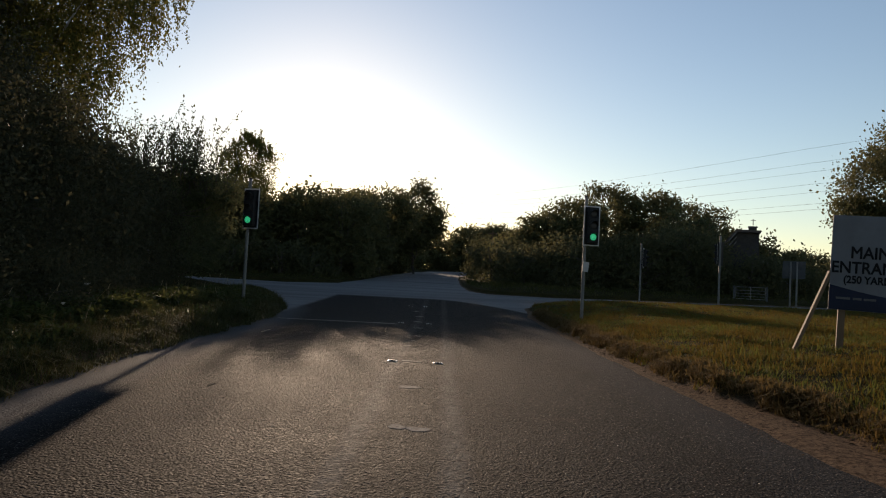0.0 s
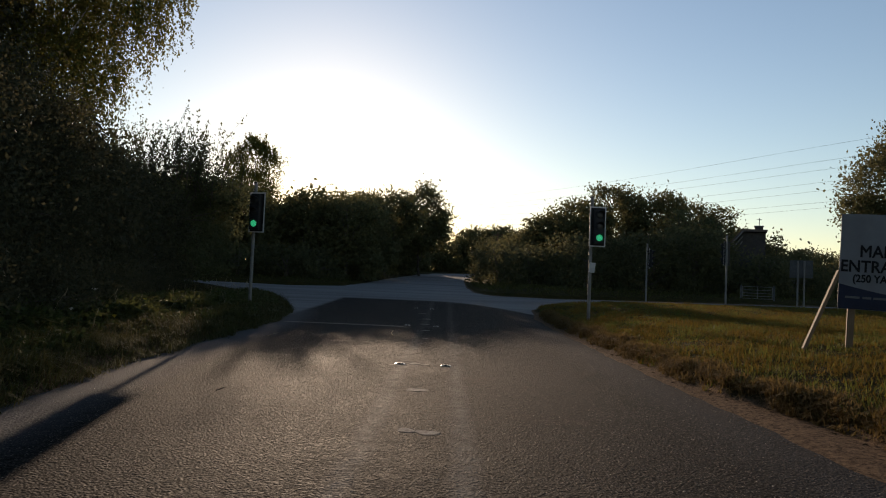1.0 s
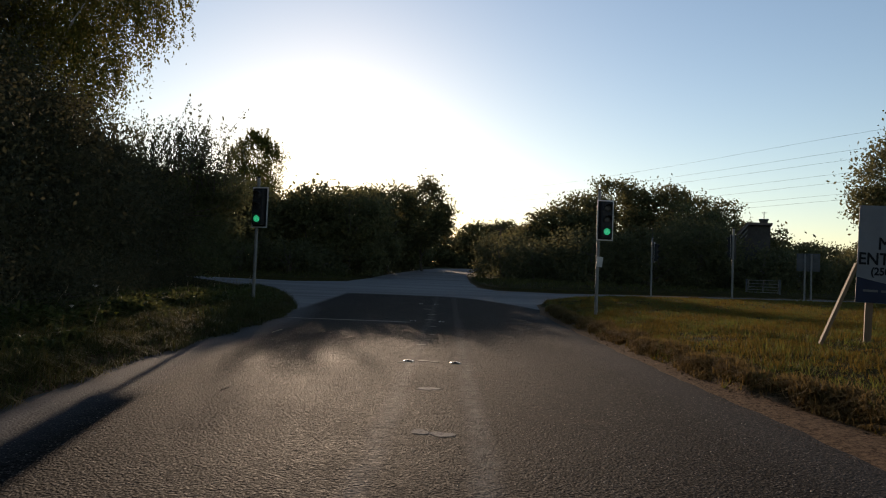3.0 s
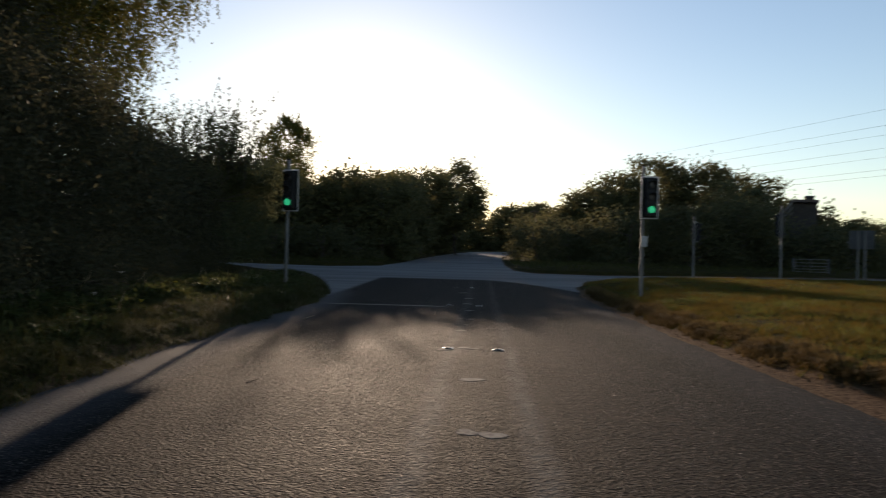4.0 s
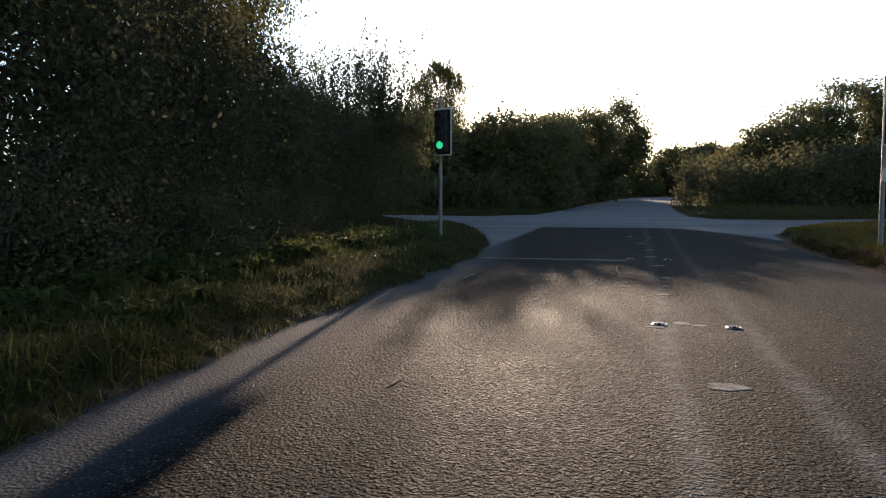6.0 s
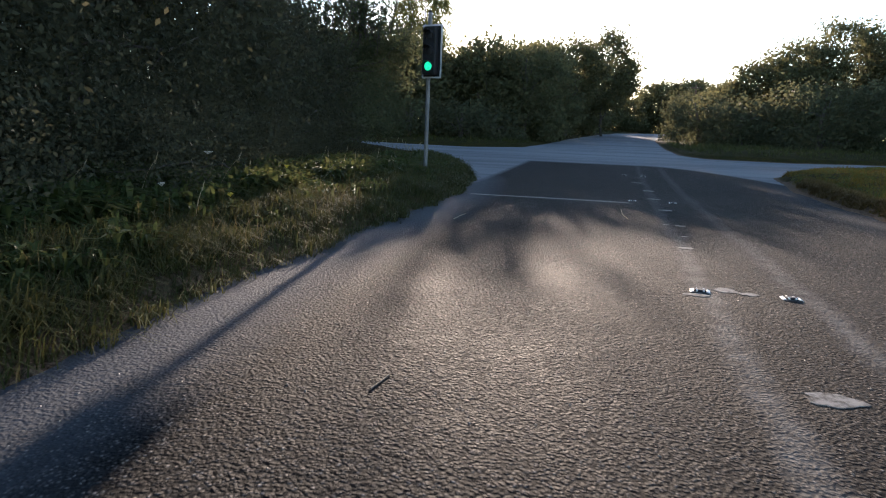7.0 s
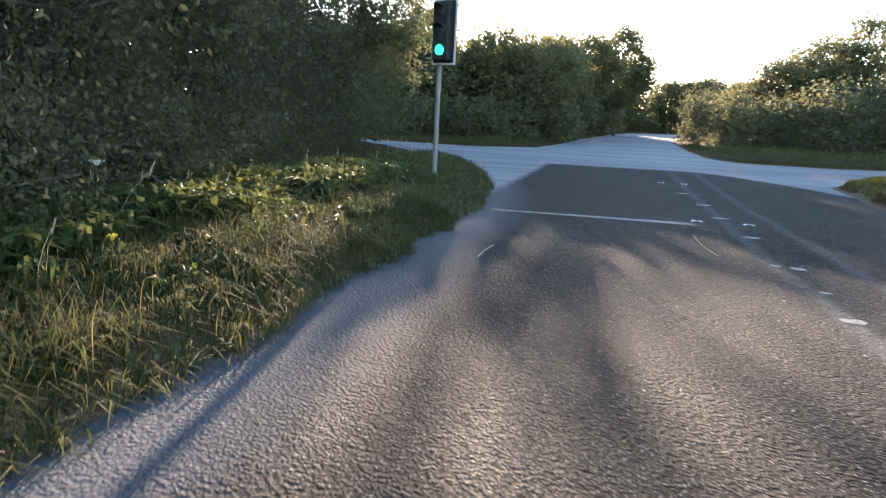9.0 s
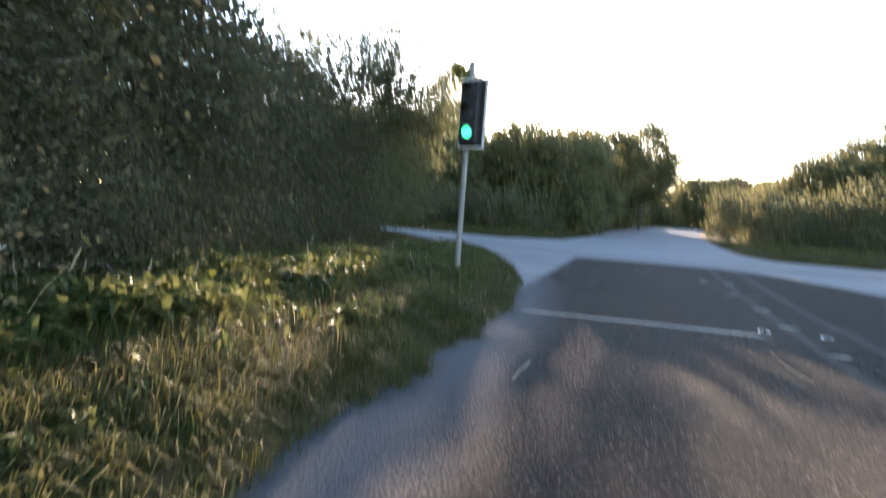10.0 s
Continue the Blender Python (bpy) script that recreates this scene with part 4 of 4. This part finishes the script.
for wx_, wy_, wz_ in ((-1.6, -4.02, 2.0), (1.4, -3.62, 1.7)):
    bm = bmesh.new()
    box(bm, (1.2, 0.06, 1.0), pose(wx_, wy_, wz_), 0.01)
    win = part("window", bm, M_GREY, house)
    for sx in (-0.29, 0.29):
        bm = bmesh.new()
        box(bm, (0.52, 0.02, 0.86), pose(wx_ + sx, wy_ - 0.035, wz_))
        part("pane", bm, M_WINDOW, win)
tagged(house, "brick house with dark tiled gable roof half hidden by trees", "house")

# ---- overhead cables ----
for k, (zl, zr) in enumerate(((28.0, 22.9), (26.1, 20.7), (25.0, 19.4), (22.7, 17.6), (21.2, 16.4), (19.7, 14.7), (18.5, 13.9))):
    cu = bpy.data.curves.new("overhead_cable", "CURVE")
    cu.dimensions, cu.bevel_depth, cu.bevel_resolution = "3D", 0.014, 1
    sp = cu.splines.new("POLY")
    a, b = Vector((-0.5, 229.0, zl)), Vector((55.2, 93.5, zr))
    pts = []
    for q in range(41):
        u = -0.6 + 2.6 * q / 40
        pts.append(a + (b - a) * u + Vector((0, 0, -1.2 * math.sin(math.pi * min(max(u, 0), 1)))))
    sp.points.add(len(pts) - 1)
    for p, c in zip(sp.points, pts):
        p.co = (*c, 1)
    cu.materials.append(M_CABLE)
    tagged(new("overhead_cable", cu), "thin overhead power cable across the sky", "cable", "overhead cables")


# ---- road markings, studs, litter ----
def mark(name, x, y, w, d, seed, rot=0.0, lobes=1, parent=None):
    """A worn patch of white paint with a ragged outline, 4 mm thick."""
    rng = np.random.default_rng(seed)
    bm = bmesh.new()
    n = 26
    ph = rng.uniform(0, 6.28, 4)
    top, bot = [], []
    for k in range(n):
        a = 2 * math.pi * k / n
        c, s = math.cos(a), math.sin(a)
        e = 0.35
        rr = 1 + 0.10 * math.sin(3 * a + ph[0]) + 0.08 * math.sin(5 * a + ph[1]) + 0.06 * math.sin(9 * a + ph[2])
        px = math.copysign(abs(c) ** e, c) * w / 2 * rr if lobes == 0 else c * w / 2 * rr
        py = math.copysign(abs(s) ** e, s) * d / 2 * rr if lobes == 0 else s * d / 2 * rr
        qx, qy = px * math.cos(rot) - py * math.sin(rot), px * math.sin(rot) + py * math.cos(rot)
        z = float(lie(np.array([x + qx]), np.array([y + qy]))[0])
        top.append(bm.verts.new((x + qx, y + qy, z + 0.0035)))
        bot.append(bm.verts.new((x + qx * 1.03, y + qy * 1.03, z - 0.002)))
    bm.faces.new(top)
    for k in range(n):
        bm.faces.new((top[k], bot[k], bot[(k + 1) % n], top[(k + 1) % n]))
    return tagged(part(name, bm, M_PAINT, parent), "worn white paint patch on the asphalt", "road marking", "centre line remains", "structure")


for k, (mx, my, mw, md, mr) in enumerate(((-0.3, 5.57, 0.13, 0.17, 0.5), (-0.13, 5.52, 0.21, 0.15, -0.3), (-0.3, 7.59, 0.25, 0.18, 0.15), (-0.68, 9.66, 0.2, 0.1, 0.05), (-0.44, 9.92, 0.17, 0.17, 0.1),
                                          (-0.28, 9.84, 0.15, 0.1, 0.0), (-0.54, 12.08, 0.17, 0.16, 0.0), (-0.47, 13.05, 0.1, 0.1, 0.0), (-0.42, 14.18, 0.15, 0.16, 0.1), (-0.62, 14.24, 0.09, 0.08, 0.1),
                                          (-0.48, 16.4, 0.22, 0.18, 0.0), (-0.58, 18.66, 0.26, 0.2, 0.0), (-0.58, 20.85, 0.27, 0.22, 0.0), (-0.8, 23.2, 0.24, 0.2, 0.0))):
    mark("centre_mark", mx, my, mw, md, 200 + k, mr)
mark("stop_line", -2.2, 17.45, 2.3, 0.24, 240, 0.012, 0)
mark("stop_line", -3.75, 17.42, 0.72, 0.2, 241, 0.02, 0)


def stud(x, y, seed):
    """A road stud: a cast casing with two glass eyes each way."""
    z = float(lie(np.array([x]), np.array([y]))[0])
    root = empty("road_stud", pose(x, y, z - 0.013, 0, 0, seed * 7 % 11 - 5))
    bm = bmesh.new()
    box(bm, (0.13, 0.15, 0.03), pose(0, 0, 0.004), 0.009)
    part("casing", bm, M_IRON, root)
    for sx in (-0.058, 0.058):
        bm = bmesh.new()
        box(bm, (0.026, 0.11, 0.02), pose(sx, 0, 0.014, 0, 18 if sx > 0 else -18, 0), 0.006)
        part("worn_ramp", bm, M_STUD, root, "worn metal ramp with a glint painted near-white")
    bm = bmesh.new()
    box(bm, (0.085, 0.06, 0.018), pose(0, 0, 0.024), 0.007)
    part("rubber_insert", bm, M_BLACK, root)
    for sx in (-0.025, 0.025):
        for sy in (-0.036, 0.036):
            bm = bmesh.new()
            bmesh.ops.create_uvsphere(bm, u_segments=10, v_segments=6, radius=0.009, matrix=pose(sx, sy, 0.026))
            part("reflector", bm, M_GLASS, root)
    return tagged(root, "worn cat's-eye road stud set in the asphalt", "road stud", "road studs")


for k, (sx, sy) in enumerate(((-0.64, 9.8), (0.01, 9.8), (-1.0, 17.9), (-0.26, 17.92), (-1.12, 25.9), (-0.55, 25.8))):
    stud(sx, sy, k)


def straw(pts, r, label, mat=M_STRAW):
    bm = bmesh.new()
    for a, b in zip(pts, pts[1:]):
        za, zb = (float(lie(np.array([p[0]]), np.array([p[1]]))[0]) + 0.005 for p in (a, b))
        rod(bm, (*a, za), (*b, zb), r, r * 0.8, 6)
    return tagged(part("straw_stalk", bm, mat), label, "litter", "straw on the road")


straw([(-1.22, 16.1), (-1.2, 15.2), (-1.12, 14.6)], 0.0035, "pale dry stalk lying on the asphalt")
straw([(-3.43, 13.2), (-3.44, 13.6), (-3.42, 13.95)], 0.005, "pale dry stalk lying by the road edge")
straw([(-2.32, 7.0), (-2.3, 7.2)], 0.005, "broken dark twig on the asphalt", M_BARK)


def stem(x, y, h, lean, seed):
    """A tall grass stem with a pale feathery seed head."""
    rng = np.random.default_rng(seed)
    z = up_at(x, y)
    root = empty("grass_stem", pose(x, y, z, 0, 0, rng.uniform(0, 360)))
    bm = bmesh.new()
    pts = [Vector((lean * h * u * u, 0, h * u)) for u in (0.0, 0.35, 0.7, 1.0)]
    for a, b in zip(pts, pts[1:]):
        rod(bm, a - Vector((0, 0, 0.03)) if a.z == 0 else a, b, 0.0018, 0.0013, 5)
    part("stalk", bm, M_STRAW, root)
    bm = bmesh.new()
    tip = pts[-1]
    for k in range(34):
        u = k / 34
        c = tip + Vector((lean * 0.1 * u, 0, (u - 0.35) * h * 0.26))
        d = Vector(rng.normal(0, 1, 3)) * 0.007 * (1.2 - u)
        d.z = 0.016
        rod(bm, c, c + d, 0.0022, 0.0008, 4)
    part("seed_head", bm, M_STRAW, root, "pale feathery seed head")
    return tagged(root, "tall dry grass stem gone to seed", "grass stem", "seeding grass stems")


rng = np.random.default_rng(77)
for k in range(30):
    sy = rng.uniform(8.5, 27)
    edge_x = np.interp(sy, [8, 12, 17.5, 22, 27], [-4.0, -4.15, -4.4, -5.1, -6.8])
    stem(edge_x - rng.uniform(0.9, 2.4), sy, rng.uniform(0.28, 0.46), rng.uniform(0.1, 0.5), 900 + k)


def clods(name, px, py, size, mat, label, seed, flat=0.6):
    """Small rough lumps lying on the earth."""
    rng = np.random.default_rng(seed)
    n = len(px)
    base = np.array([(1, 0, 0), (-1, 0, 0), (0, 1, 0), (0, -1, 0), (0, 0, 1), (0, 0, -1)], float)
    tri = np.array([(0, 2, 4), (2, 1, 4), (1, 3, 4), (3, 0, 4), (2, 0, 5), (1, 2, 5), (3, 1, 5), (0, 3, 5)])
    s = size * rng.uniform(0.3, 1.4, n) ** 1.6
    V = base[None] * s[:, None, None] * rng.uniform(0.6, 1.3, (n, 6, 3)) * [1, 1, flat]
    a = rng.uniform(0, 6.28, n)
    c, q = np.cos(a)[:, None], np.sin(a)[:, None]
    V = np.stack([V[..., 0] * c - V[..., 1] * q, V[..., 0] * q + V[..., 1] * c, V[..., 2]], -1)
    z = np.maximum(verge(px, py)[0], lie(px, py))
    V += np.stack([px, py, z], 1)[:, None]
    F = (np.arange(n)[:, None, None] * 6 + tri[None]).reshape(-1, 3)
    return tagged(mesh_ob(name, V.reshape(-1, 3), F, mat), label, "earth", "", "stuff")


def flower(x, y, h, colour, spread, label, seed):
    """A wild flower: a thin stalk and a loose flat head of small blooms."""
    rng = np.random.default_rng(seed)
    root = empty("wild_flower", pose(x, y, up_at(x, y)))
    bm = bmesh.new()
    rod(bm, (0, 0, -0.03), (0.02, 0, h), 0.003, 0.002, 6)
    part("stalk", bm, L_WEED, root)
    bm = bmesh.new()
    for k in range(22):
        a, r = rng.uniform(0, 6.28), spread * math.sqrt(rng.uniform(0, 1))
        c = (0.02 + r * math.cos(a), r * math.sin(a), h + rng.uniform(-0.008, 0.01))
        rod(bm, (0.02, 0, h - 0.03), c, 0.001, 0.001, 4)
        bmesh.ops.create_icosphere(bm, subdivisions=1, radius=0.006, matrix=pose(*c) @ Matrix.Diagonal((1, 1, 0.6, 1)))
    part("flower_head", bm, colour, root)
    return tagged(root, label, "flower", "wild flowers on the verge")


M_YELLOW = plain("yellow_petals", (0.55, 0.42, 0.03), 0.6, 0, 90)
M_CREAM = plain("cream_petals", (0.5, 0.47, 0.4), 0.6, 0, 90)
flower(-4.95, 10.15, 0.22, M_YELLOW, 0.03, "small yellow wild flower in the long grass", 1)
flower(-5.6, 10.8, 0.5, M_CREAM, 0.05, "cream umbel of cow parsley above the grass", 2)
flower(-5.3, 9.6, 0.3, M_CREAM, 0.03, "cream umbel of cow parsley above the grass", 3)
flower(-5.5, 12.4, 0.36, M_YELLOW, 0.03, "small yellow wild flower in the long grass", 4)
rng = np.random.default_rng(41)
gy_ = rng.uniform(2.5, 18, 2600)
gx_ = rng.uniform(-3.5, 2.9, 2600)
clods("loose_chippings", gx_, gy_, 0.005, M_CHIP, "loose stone chippings on the asphalt", 43, 0.8)
ky = rng.uniform(2.5, 15, 5200)
kx = rng.uniform(2.85, 4.3, 5200)
kg = edge_distance(kx, ky) - bare(kx, ky)
kk = (kg > -0.22) & (kg < 0.08) & (rng.uniform(0, 1, 5200) < np.exp(-np.abs(kg) * 7))
clods("earth_clods", kx[kk], ky[kk], 0.018, M_SOIL, "crumbled brown earth at the foot of the verge", 44, 0.45)
qy = rng.uniform(2.5, 16, 9000)
qx = rng.uniform(2.8, 4.1, 9000)
qg = edge_distance(qx, qy)
qk = (qg > -0.12) & (qg < bare(qx, qy)) & (rng.uniform(0, 1, 9000) < 0.6)
clods("earth_clods", qx[qk], qy[qk], 0.006, M_SOIL, "small crumbs of dry earth along the asphalt edge", 45, 0.35)
